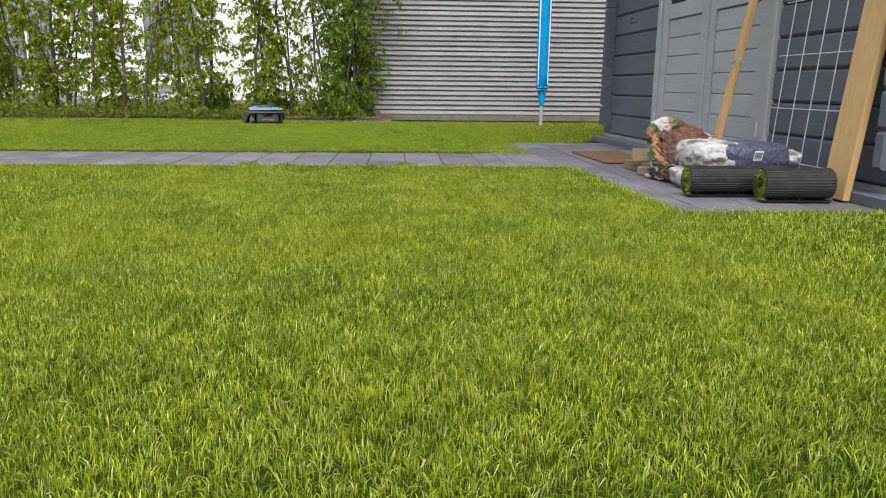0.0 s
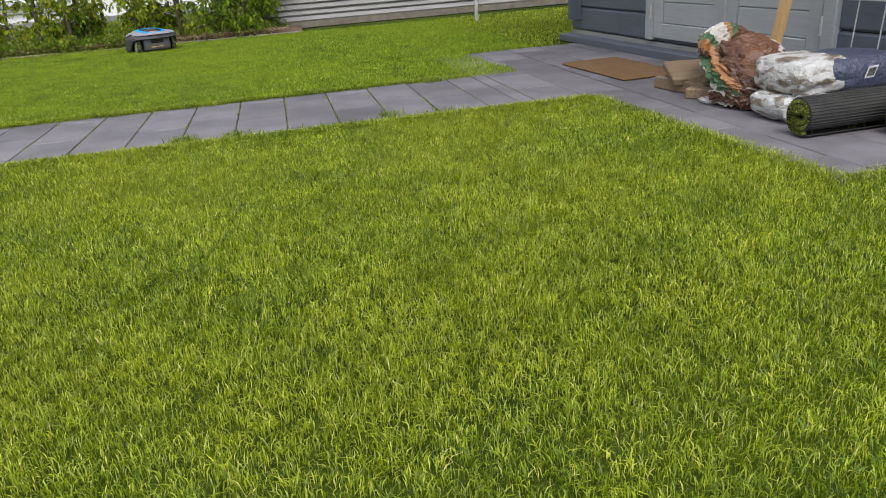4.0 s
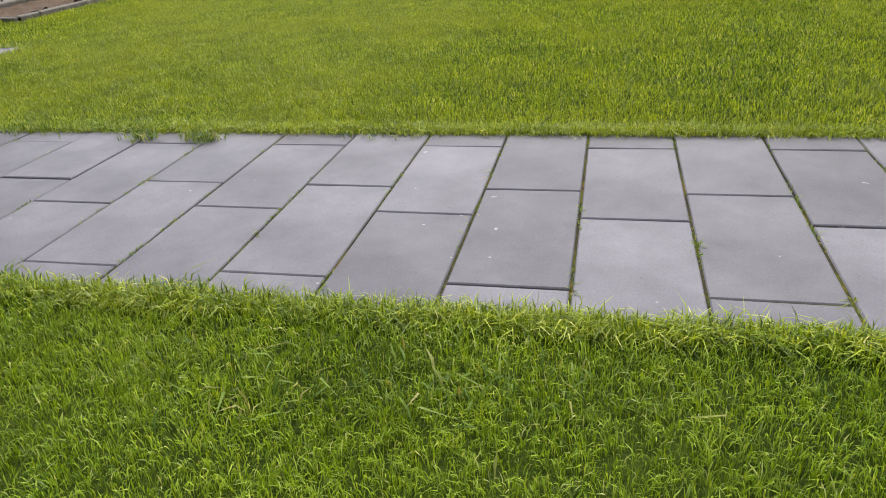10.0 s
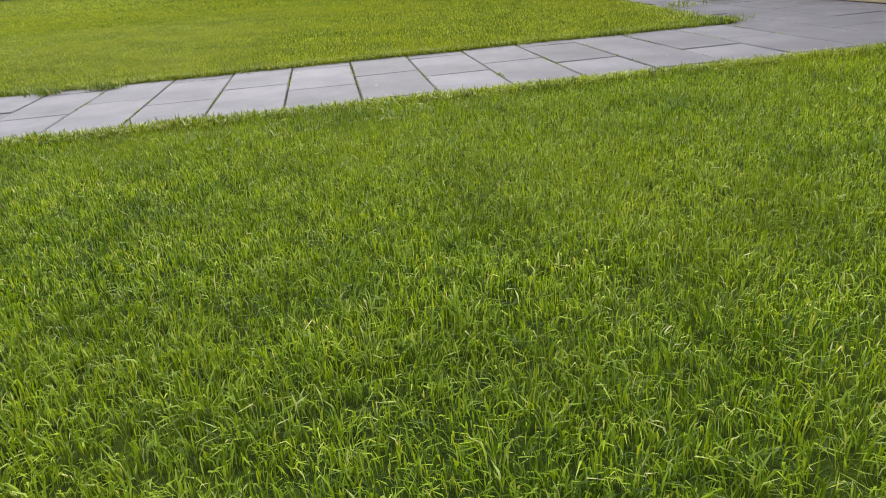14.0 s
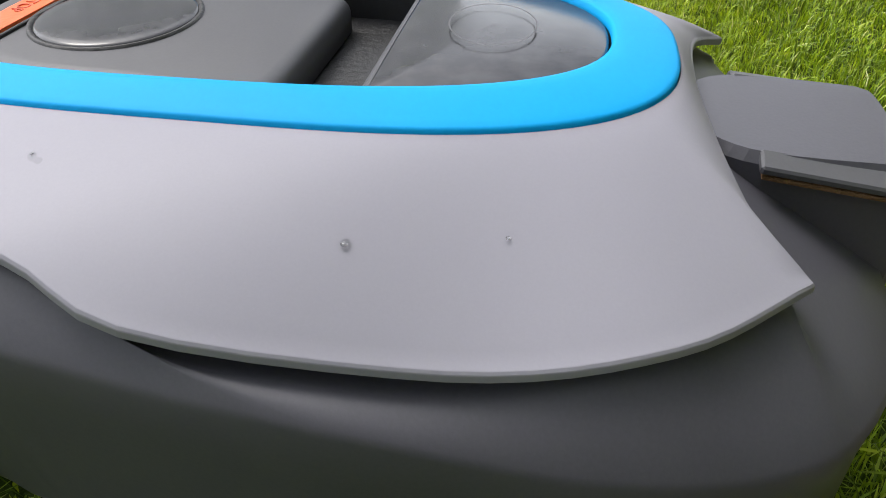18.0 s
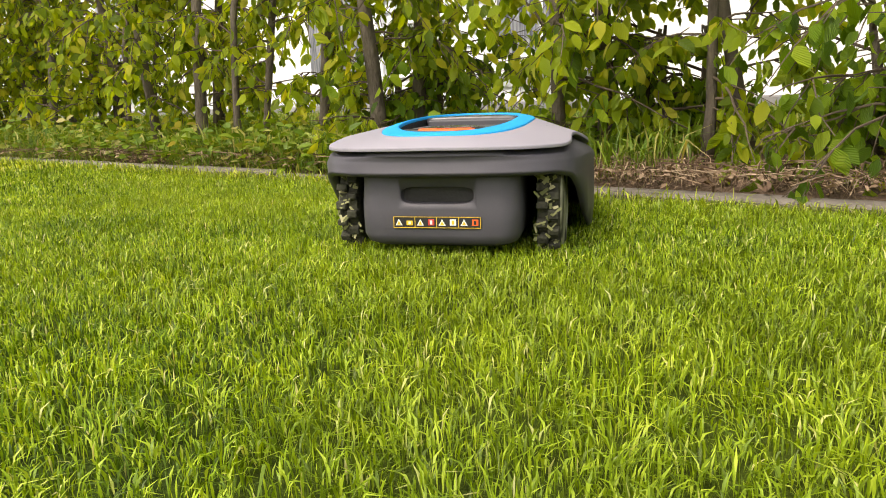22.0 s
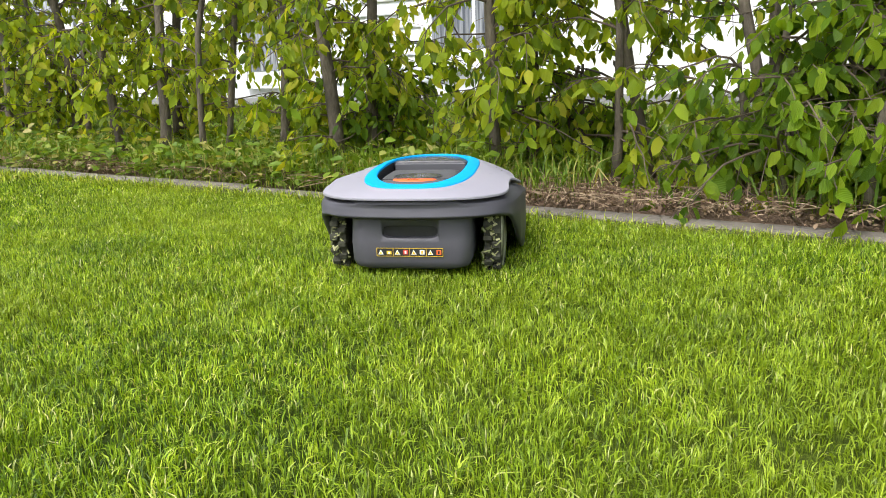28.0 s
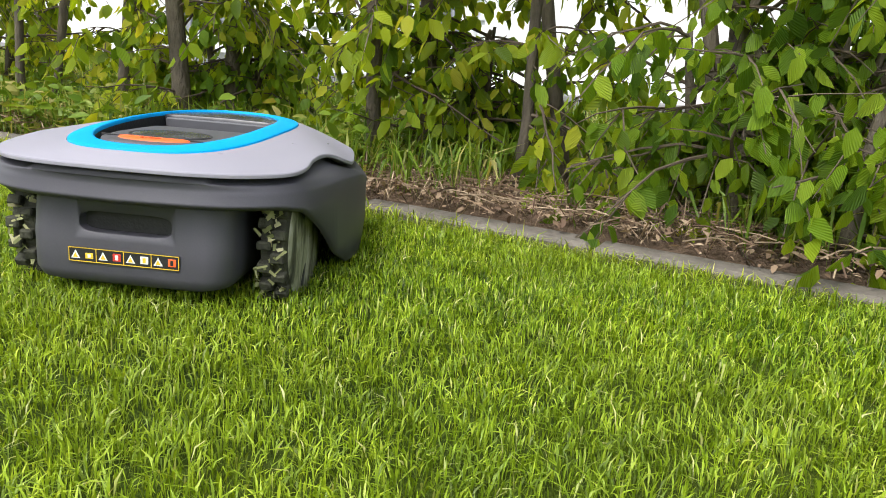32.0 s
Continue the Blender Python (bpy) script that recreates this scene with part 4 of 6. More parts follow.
copy_thing(thick2, Matrix.Translation((1.67, 5.26, 0.02)) @ Euler((0, 0, 3.4)).to_matrix().to_4x4())
copy_thing(thick, Matrix.Translation((1.52, 5.3, 0.02)) @ Euler((0, 0, 2.6)).to_matrix().to_4x4())
shoots = hornbeam(36, 90, height=0.42, low=0.02, stems=3, mat=LEAF_DARK, label="low leafy shoots at the foot of the hedge")
shoots.matrix_basis = Matrix.Translation((1.24, 5.02, 0.03))
copy_thing(shoots, Matrix.Translation((1.52, 4.98, 0.03)) @ Euler((0, 0, 2.2)).to_matrix().to_4x4())
copy_thing(shoots, Matrix.Translation((0.62, 5.36, 0.03)) @ Euler((0, 0, 4.2)).to_matrix().to_4x4())
copy_thing(shoots, Matrix.Translation((-0.25, 5.28, 0.03)) @ Euler((0, 0, 0.9)).to_matrix().to_4x4())


# ---- grass ----
def patchy(pts, cell, seed):
    """Smooth random values from 0 to 1 over the ground."""
    g = np.random.default_rng(seed).uniform(0, 1, (512, 512))
    q = pts / cell + 200.0
    i = np.floor(q).astype(int)
    f = q - i
    f = f * f * (3 - 2 * f)
    i0, i1, j0, j1 = i[:, 0] % 512, (i[:, 0] + 1) % 512, i[:, 1] % 512, (i[:, 1] + 1) % 512
    return (g[i0, j0] * (1 - f[:, 0]) + g[i1, j0] * f[:, 0]) * (1 - f[:, 1]) + (g[i0, j1] * (1 - f[:, 0]) + g[i1, j1] * f[:, 0]) * f[:, 1]


def blades(name, pts, height, width, lean, seed, mat, label, category, base=-0.006, clump=False, simple=False):
    """Many bent blades as one mesh: each a narrow folded kite, widest above its middle. clump: in tufts that lean together; simple: straight mown blades."""
    r = np.random.default_rng(seed)
    if clump:
        pts = pts[r.uniform(0, 1, len(pts)) < 0.3 + 1.1 * patchy(pts, 0.019, seed)]
    n = len(pts)
    h = height * r.uniform(0.55, 1.2, n)
    b = r.uniform(0, 2 * np.pi, n)
    if clump:
        h *= 0.72 + 0.3 * patchy(pts, 0.019, seed) + 0.34 * patchy(pts, 0.11, seed + 9)
        b = 10.0 * patchy(pts, 0.03, seed + 3) + r.normal(0, 1.3, n)
    w = width * r.uniform(0.6, 1.3, n)
    a = b + np.pi / 2 + r.uniform(-0.9, 0.9, n)
    l = lean * np.abs(r.normal(0.55, 0.45, n))
    side = np.stack([np.cos(a), np.sin(a), np.zeros(n)], 1) * (w / 2)[:, None]
    out = np.stack([np.cos(b), np.sin(b), np.zeros(n)], 1) * (h * l)[:, None]
    p = np.zeros((n, 3))
    p[:, :2] = pts
    p[:, 2] = base
    mid, tip = p + out * 0.34, p + out
    mid[:, 2] += h * 0.62
    tip[:, 2] += h * np.clip(1.0 - 0.33 * l, 0.5, 1)
    if simple:
        v, order, per = np.stack([p, tip + side, tip - side], 1), [[0, 1, 2]], 3
    else:
        v, order, per = np.stack([p, mid + side, mid - side, tip], 1), [[0, 1, 2, 1, 3, 2]], 4
    loops = ((np.arange(n) * per)[:, None] + np.array(order)).ravel()
    tris = len(loops) // 3
    me = bpy.data.meshes.new(name)
    me.vertices.add(n * per)
    me.vertices.foreach_set("co", v.ravel().astype(np.float32))
    me.loops.add(tris * 3)
    me.loops.foreach_set("vertex_index", loops.astype(np.int32))
    me.polygons.add(tris)
    me.polygons.foreach_set("loop_start", (np.arange(tris) * 3).astype(np.int32))
    me.update(calc_edges=True)
    me.polygons.foreach_set("use_smooth", np.ones(tris, dtype=bool))
    me.materials.append(mat)
    return tagged(new(name, me), label, category, kind="stuff")


def scatter(x0, y0, x1, y1, density, seed, keep):
    r = np.random.default_rng(seed)
    n = int((x1 - x0) * (y1 - y0) * density)
    p = np.stack([r.uniform(x0, x1, n), r.uniform(y0, y1, n)], 1)
    ragged = r.normal(0, 0.016, (n, 2))
    return p[keep(p[:, 0] + ragged[:, 0], p[:, 1] + ragged[:, 1])]


def lawn(x, y):
    free = ~paved(x, y) & (y < 4.685)
    free &= ~((x > 4.05) & (y < -2.75) & (y > -5.0) & (x < 7.2))
    free &= ~((x > 3.86 - 0.055 * y) & (y > -1.8) & (y < 1.85))
    return free


FINE = [(0.9, -3.95, 3.3, -0.38), (-0.7, 0.46, 1.75, 4.69)]


def fine(x, y):
    """Where the fine blades stand, with a soft border."""
    rag = np.random.default_rng(77).normal(0, 0.22, (2, len(x)))
    return np.any([(x + rag[0] > a) & (x + rag[0] < c) & (y + rag[1] > b - (0.5 if b > 0 else 0)) & (y + rag[1] < d + 0.5) for a, b, c, d in FINE], axis=0)


for tag, (x0, y0, x1, y1), seed, mat in (("south", FINE[0], 1, GRASS), ("north", FINE[1], 2, GRASS_NORTH)):
    blades("lawn_grass_" + tag, scatter(x0 - 0.5, max(y0 - 0.5, 0.46 if y0 > 0 else -9), x1 + 0.5, y1, 72000, seed, lambda x, y: lawn(x, y) & fine(x, y)), 0.0230, 0.0019, 0.85, seed + 2, mat, "short green lawn grass with paler tips", "grass", clump=True)
for tag, (x0, y0, x1, y1), seed, mat in (("south", (-1.6, -4.9, 4.2, -0.38), 61, GRASS), ("north", (-1.6, 0.46, 3.6, 4.69), 62, GRASS_NORTH)):
    blades("lawn_grass_" + tag + "_side", scatter(x0, y0, x1, y1, 27000, seed, lambda x, y: lawn(x, y) & ~fine(x, y)), 0.0235, 0.0030, 0.85, seed + 2, mat, "short green lawn grass with paler tips", "grass", clump=True, simple=True)


def ring_lawn(x, y):
    inside = (x > -1.6) & (x < 4.2) & (y > -4.9) & (y < -0.38) | (x > -1.6) & (x < 3.6) & (y > 0.46) & (y < 4.69)
    return lawn(x, y) & ~inside & ~((x < -3.1) & (y < -1.6))


far = scatter(-6, -8, 9, 5.3, 5200, 5, ring_lawn)
blades("lawn_grass_beyond", far, 0.03, 0.007, 0.8, 6, GRASS, "short green lawn grass further away", "grass", simple=True)
far = scatter(-3, -20, 16, -8, 700, 7, lambda x, y: x > -1.5)
blades("lawn_grass_far", far, 0.032, 0.013, 0.6, 8, GRASS, "lawn grass far across the garden", "grass")

# grass that leans over the paving edges and tufts in the joints
r = np.random.default_rng(12)
edge = []
for x0, x1, y in ((-1.2, 3.15, -0.42), (-1.6, 2.86, 0.56)):
    n = int((x1 - x0) * 5200)
    edge.append(np.stack([r.uniform(x0, x1, n), y + r.normal(0, 0.017, n) - math.copysign(0.008, -y)], 1))
ys = r.uniform(-1.86, -0.42, 1800)
edge.append(np.stack([terrace_edge(ys) + r.normal(0, 0.016, 1800), ys], 1))
ys = r.uniform(-4.5, -0.42, 3500)
edge.append(np.stack([house_edge(ys) + r.normal(0, 0.018, 3500), ys], 1))
xs = r.uniform(3.25, 4.0, 900)
edge.append(np.stack([xs, -1.87 + r.normal(0, 0.016, 900)], 1))
xs = r.uniform(-4, 2.2, 5200)
edge.append(np.stack([xs, 4.668 + r.normal(0, 0.016, 5200)], 1))
blades("edge_grass", np.concatenate(edge), 0.036, 0.0024, 1.3, 13, GRASS, "longer grass leaning over the paving edge", "grass")
xs = np.minimum(r.uniform(-7, 1.0, 12000), r.uniform(-7, 1.9, 12000))
blades("kerb_grass", np.stack([xs, 4.655 + r.normal(0, 0.028, 12000)], 1), 0.05, 0.003, 1.3, 23, GRASS, "longer grass growing over the kerb", "grass", base=-0.004)
tuft = []
for cx, cy, s, n in ((0.30, 0.74, 0.09, 110), (2.05, -0.42, 0.07, 150), (1.9, 0.58, 0.05, 120), (0.95, 0.55, 0.05, 160), (2.5, -0.36, 0.05, 90), (1.33, 0.56, 0.05, 120), (1.35, -0.33, 0.03, 60), (-1.14, -0.47, 0.06, 420), (2.25, -0.30, 0.03, 90), (1.57, -0.33, 0.03, 80), (1.38, -0.33, 0.03, 110), (1.60, -0.40, 0.05, 90), (0.80, -0.40, 0.06, 80), (2.62, 0.50, 0.05, 80), (0.62, 0.78, 0.12, 120)):
    tuft.append(np.stack([r.normal(cx, s, n), r.normal(cy, s * 0.5, n)], 1))
blades("grass_tufts", np.concatenate(tuft), 0.042, 0.004, 1.3, 14, WEED, "coarse pale grass tufts at the path", "grass")
joint = []
for n in range(-5, 14):
    x0 = n * SLAB_W
    for k in range(5):
        c = r.uniform(-0.4, 0.55)
        m = r.integers(8, 30)
        joint.append(np.stack([np.full(m, x0) + r.normal(0, 0.002, m), c + r.normal(0, 0.03, m)], 1))
blades("joint_weeds", np.concatenate(joint), 0.016, 0.003, 1.5, 15, WEED, "small green weeds and moss in the paving joints", "weeds", base=-0.006)

# weeds, dry leaves and twigs under the hedge
rough = scatter(-9, 4.79, 1.8, 5.6, 2400, 16, lambda x, y: np.sin(x * 5.1) + np.sin(x * 2.3 + 1) + 1.3 - 0.5 * (x > 0.55) + 1.2 * (y > 5.2) > 0.3)
blades("hedge_weeds", rough, 0.15, 0.006, 1.1, 17, WEED, "long rough grass and weeds under the hedge", "weeds", base=0.02)
rough = scatter(-12, 5.6, 1.6, 9.4, 700, 18, lambda x, y: y > 5.6)
blades("grass_behind_hedge", rough, 0.13, 0.014, 0.9, 19, WEED, "uncut grass behind the hedge", "grass")
rng = random.Random(40)
lv, lf, lu = [], [], []
for k in range(12000):
    x, y = rng.uniform(-6, 1.9), 4.725 + abs(rng.gauss(0.1, 0.22))
    if y > 5.7 or (x < 0.1 and rng.random() < 0.75):
        continue
    leaf_into(lv, lf, lu, Vector((x, y, 0.03 + rng.uniform(0, 0.035))), Vector((rng.gauss(0, 1), rng.gauss(0, 1), rng.gauss(0, 0.25))), Vector((rng.gauss(0, 0.4), rng.gauss(0, 0.4), 1)), *rng.choice(((0.012, 0.006), (0.018, 0.008), (0.024, 0.011), (0.014, 0.004))))
tagged(new("leaf_litter", leaf_mesh("leaf_litter", lv, lf, lu, DRY)), "dry brown leaf litter under the hedge", "leaf litter", kind="stuff")
bm = bmesh.new()
for k in range(1300):
    x, y = rng.uniform(-5, 1.9), 4.76 + abs(rng.gauss(0.12, 0.2))
    a, l = rng.uniform(0, 6.28), rng.uniform(0.05, 0.16)
    p = Vector((x, y, 0.045 + rng.uniform(0, 0.02)))
    d = Vector((math.cos(a), math.sin(a), rng.uniform(-0.1, 0.15))) * l
    tube([p, p + d * 0.5 + Vector((0, 0, 0.006)), p + d], 0.0016, 3, bm)
solid("dry_stalks", bm, DRY, "thin dry stalks and twigs on the soil", "twigs", kind="stuff")
rng = random.Random(44)
lv, lf, lu = [], [], []
for k in range(17000):
    x, y = rng.uniform(-7, 0.5), rng.uniform(4.75, 5.65)
    if math.sin(x * 4.3) + math.sin(x * 9.1 + y * 5) < -1.2:
        continue
    z = 0.025 + abs(rng.gauss(0, 0.06))
    leaf_into(lv, lf, lu, Vector((x, y, z)), Vector((rng.gauss(0, 1), rng.gauss(-0.4, 1), rng.uniform(-0.2, 0.7))), Vector((rng.gauss(0, 0.5), rng.gauss(0, 0.5), 1)), *rng.choice(((0.03, 0.02), (0.045, 0.03), (0.055, 0.026), (0.036, 0.03))))
tagged(new("ground_weeds", leaf_mesh("ground_weeds", lv, lf, lu, WEED)), "low broad-leaved green weeds under the hedge", "weeds", kind="stuff")
low = scatter(-5, 4.745, 1.8, 5.1, 2600, 41, lambda x, y: np.sin(x * 7.3) + np.sin(x * 3.1) > -0.4)
edge_weeds = scatter(-7, 4.74, 1.3, 4.97, 5200, 46, lambda x, y: np.sin(x * 6.1) + np.sin(x * 2.7 + 2) > np.where(x > 0.2, 0.5, -1.1))
blades("kerb_weeds", edge_weeds, 0.075, 0.0045, 1.3, 47, WEED, "green weeds and grass growing over the kerb from the hedge bed", "weeds", base=0.01)
blades("dry_grass", low, 0.09, 0.003, 1.8, 42, DRY, "dry straw-coloured grass at the kerb", "grass", base=0.015)


# ---- the shed and what leans and lies before it ----
SHED = Matrix.Translation((3.98, 1.80, 0.0)) @ Euler((0, 0, TILT * -1 + math.pi)).to_matrix().to_4x4()
# local frame: y runs south along the front, x points out of the front towards the lawn
shed = thing("garden_shed", "blue-grey painted log shed with light grey double doors", "shed", SHED)
LOG, LEN, DEEP = 0.157, 3.62, 2.4
D0, D1 = 1.06, 2.56


def log_bar(y0, y1, z, deep=0.045):
    """A wall log with chamfered joints."""
    b = bmesh.new()
    pr = [(-deep, z + 0.002), (-0.012, z + 0.002), (0.0, z + 0.014), (0.0, z + LOG - 0.014), (-0.012, z + LOG - 0.002), (-deep, z + LOG - 0.002)]
    loft([[(x, y, zz) for x, zz in pr] for y in (y0, y1)], b, cap=True)
    bmesh.ops.recalc_face_normals(b, faces=b.faces)
    return b


part("inner_wall", box(-DEEP, 0.1, 0.06, -0.047, LEN - 0.1, 2.15), BLACK, shed)
for i in range(14):
    z = 0.077 + LOG * i
    if z < 0.09:
        part("log", log_bar(0.0, LEN, z), SHED_PAINT, shed)
    else:
        part("log", log_bar(0.0, D0 - 0.005, z), SHED_PAINT, shed)
        part("log", log_bar(D1 + 0.005, LEN, z), SHED_PAINT, shed)
    for y in (0.13, LEN - 0.13):
        b = bmesh.new()
        pr = [(y - 0.022, z + 0.072), (y + 0.022, z + 0.072), (y + 0.022, z + 0.072 + LOG - 0.006), (y - 0.022, z + 0.072 + LOG - 0.006)]
        sgn = 0.085
        loft([[(xx, yy, zz) for yy, zz in pr] for xx in (0.002, 0.07, sgn)], b, cap=True)
        for v in b.verts:
            if v.co.x > 0.08:
                v.co.z += 0.012 if v.co.z < z + 0.14 else -0.012
        bmesh.ops.recalc_face_normals(b, faces=b.faces)
        part("log_end", b, SHED_PAINT, shed)
for side_y, sg in ((0.108, -1), (LEN - 0.108, 1)):
    for i in range(13):
        z = 0.155 + LOG * i
        b = bmesh.new()
        pr = [(side_y, z + 0.002), (side_y + sg * 0.034, z + 0.012), (side_y + sg * 0.044, z + 0.02), (side_y + sg * 0.044, z + LOG - 0.02), (side_y, z + LOG - 0.002)]
        loft([[(xx, yy, zz) for yy, zz in pr] for xx in (-DEEP, -0.048)], b, cap=True)
        bmesh.ops.recalc_face_normals(b, faces=b.faces)
        part("side_log", b, SHED_PAINT, shed)
part("sill_board", box(0.004, -0.02, 0.0, 0.1, LEN + 0.02, 0.05, 0.006), SHED_PAINT, shed, "grey sill ledge along the foot of the wall")
part("sill_base", box(-0.03, 0.0, 0.0, 0.0, LEN, 0.073), PLINTH, shed)
part("roof", box(-DEEP - 0.2, -0.25, 2.2, 0.45, LEN + 0.25, 2.3, 0.01), PLINTH, shed)
# frame and doors
for y0, y1, z0, z1 in ((D0, D0 + 0.075, 0.085, 1.95), (D1 - 0.075, D1, 0.085, 1.95), (D0, D1, 1.955, 2.03)):
    part("door_frame", box(-0.03, y0, z0, 0.024, y1, z1, 0.004), SHED_TRIM, shed)
for k in range(2):
    y0 = D0 + 0.08 + k * 0.674
    y1 = y0 + 0.666
    door = part("door", box(-0.03, y0, 0.10, -0.008, y1, 1.94), SHED_TRIM, shed, "light grey boarded door leaf with window")
    for a, b_, z0, z1 in ((y0, y0 + 0.085, 0.10, 1.94), (y1 - 0.085, y1, 0.10, 1.94), (y0 + 0.087, y1 - 0.087, 0.10, 0.185), (y0 + 0.087, y1 - 0.087, 0.905, 1.0), (y0 + 0.087, y1 - 0.087, 1.86, 1.94)):
        part("door_rail", box(-0.006, a, z0, 0.016, b_, z1, 0.004), SHED_TRIM, door)
    for i in range(6):
        z = 0.187 + 0.1195 * i
        part("door_board", box(-0.006, y0 + 0.088, z, 0.004, y1 - 0.088, z + 0.116, 0.004), SHED_TRIM, door)
    for a, b_, z0, z1 in ((y0 + 0.32, y0 + 0.345, 1.002, 1.858), (y0 + 0.088, y1 - 0.088, 1.42, 1.44)):
        part("glazing_bar", box(-0.006, a, z0, 0.013, b_, z1, 0.003), SHED_TRIM, door)
    part("pane", box(-0.006, y0 + 0.088, 1.002, 0.001, y1 - 0.088, 1.858), GLASS, door)
part("door_meeting_strip", box(0.002, D0 + 0.08 + 0.645, 0.105, 0.03, D0 + 0.08 + 0.695, 1.935, 0.005), SHED_TRIM, shed)
for z in (0.25, 1.0, 1.75):
    for y in (D0 + 0.07, D1 - 0.07):
        part("hinge", tube([(0.028, y, z - 0.04), (0.028, y, z + 0.04)], 0.006, 8), WIRE, shed)
part("hook", tube([(0.0, 0.62, 0.94), (0.05, 0.62, 0.93), (0.055, 0.62, 0.96), (0.03, 0.62, 0.97)], 0.004, 6), BLACK, shed)

# reinforcing mesh against the wall
grid_panel = thing("wire_mesh_panel", "galvanised wire mesh panel leaning on the shed wall", "wire mesh", SHED @ Matrix.Translation((0.06, 2.66, 0.055)) @ Euler((0, radians(-3.5), 0)).to_matrix().to_4x4())
for i in range(5):
    part("wire", tube([(0, 0.03 + 0.13 * i, 0.0), (0.0, 0.03 + 0.13 * i + 0.01, 0.75), (0, 0.03 + 0.13 * i, 1.55)], 0.0028, 6), WIRE, grid_panel)
for j in range(6):
    part("wire", tube([(0.005, -0.02, 0.06 + 0.25 * j), (0.005, 0.6, 0.06 + 0.25 * j)], 0.0028, 6), WIRE, grid_panel)

plank = thing("plank", "wide raw pine plank leaning on the shed", "plank")
lean = Matrix.Translation((4.02, -1.53, 0.0)) @ Euler((0, 0, TILT * -1)).to_matrix().to_4x4() @ Euler((0, radians(6.2), 0)).to_matrix().to_4x4()
part("board", box(0, -0.075, 0.012, 0.032, 0.075, 1.05, 0.003, m=lean), PINE, plank)
batten = thing("batten", "narrow pine batten tied with wire leaning on the shed", "batten")
lean = Matrix.Translation((3.85, -0.655, 0.0)) @ Euler((radians(1.0), radians(9.6), 0)).to_matrix().to_4x4()
part("bar", box(0, -0.024, 0.01, 0.028, 0.024, 1.45, 0.003, m=lean), PINE, batten)
bm = bmesh.new()
for k in range(2):
    tube([lean @ Vector((0.014 + 0.024 * math.cos(a), 0.036 * math.sin(a), 0.60 + 0.008 * k + 0.012 * math.sin(a * 2))) for a in np.linspace(0, 6.2, 14)], 0.0022, 5, bm)
tube([lean @ Vector((-0.01, -0.036, 0.6)), lean @ Vector((-0.02, -0.09, 0.59))], 0.0022, 5, bm)
part("wire_tie", bm, WIRE, batten)

solid("door_mat", box(-0.175, -0.365, 0.004, 0.175, 0.365, 0.016, 0.005), MAT, "brown coir door mat lying on the paving", "door mat", m=Matrix.Translation((3.615, 0.255, 0.0)) @ Euler((0, 0, TILT * -1)).to_matrix().to_4x4())


def lump(name, sx, sy, sz, seed, mat, m, rough=0.12, freq=4.0, flat=3.2, swell=0.55):
    """A filled bag: a swollen cushion with folds."""
    b = bmesh.new()
    n, k = 44, 22
    rows = []
    for i in range(k + 1):
        v = -math.pi / 2 + math.pi * i / k
        row = []
        for j in range(n):
            u = 2 * math.pi * j / n
            ex = 2 / flat
            cx = math.copysign(abs(math.cos(u)) ** ex, math.cos(u))
            cy = math.copysign(abs(math.sin(u)) ** ex, math.sin(u))
            cv = abs(math.cos(v)) ** swell
            p = Vector((sx * cx * cv, sy * cy * cv, sz * math.copysign(abs(math.sin(v)) ** 0.8, math.sin(v))))
            d = noise.noise(Vector((p.x * freq / sx, p.y * freq / sy, p.z * 2 / sz)) * 0.8 + Vector((seed, 0, 0))) + 0.5 * noise.noise(Vector((p.x * freq * 2.5 / sx, p.y * freq * 2.5 / sy, seed)))
            p *= 1 + rough * d
            row.append(p)
        rows.append(row)
    loft(rows, b)
    low = min(v.co.z for v in b.verts)
    for v in b.verts:
        v.co.z = max(v.co.z, low * 0.82) - low * 0.82
    b.transform(m)
    return b


def film(name, stops, scale, rough=0.3, stretch=None):
    m, nt, p = material(name, rough, 0, 0.5)
    v = noise_node(nt, scale, 2, 0.5, stretch=stretch)
    r = ramp(nt, v, stops)
    nt.nodes[-1].color_ramp.interpolation = "CONSTANT"
    f = noise_node(nt, 90, 3, 0.6)
    nt.links.new(mix_col(nt, 0.1, r, ramp(nt, f, [(0.3, (0.1, 0.07, 0.05)), (0.7, (0.7, 0.68, 0.66))])), p.inputs["Base Color"])
    bump(nt, p, noise_node(nt, 22, 5, 0.65), 1.0, 0.02)
    return m


BAG_WHITE = film("white_bag_film", [(0.0, (0.14, 0.105, 0.075)), (0.38, (0.3, 0.28, 0.26)), (0.45, (0.56, 0.56, 0.57)), (0.56, (0.46, 0.46, 0.46)), (0.62, (0.24, 0.19, 0.15))], 13.0, stretch=(0.8, 0.8, 1.8))
BAG_BLUE = film("blue_bag_film", [(0.0, (0.03, 0.042, 0.1)), (0.6, (0.045, 0.06, 0.13)), (0.75, (0.07, 0.08, 0.14))], 4.0)


def rot(x, y, z, rz=0.0, rx=0.0, ry=0.0):
    return Matrix.Translation((x, y, z)) @ Euler((radians(rx), radians(ry), radians(rz))).to_matrix().to_4x4()


lower = thing("white_bag", "dirty white plastic garden bag lying on the paving", "bag", group="bags by the shed")
part("bag_body", lump("b", 0.235, 0.13, 0.058, 3, BAG_WHITE, rot(3.735, -1.17, 0.004, 4), 0.13, 6, 5, 0.32), BAG_WHITE, lower, smooth=True)
upper = thing("white_and_blue_bag", "full white and dark blue plastic bag on another bag", "bag", group="bags by the shed")
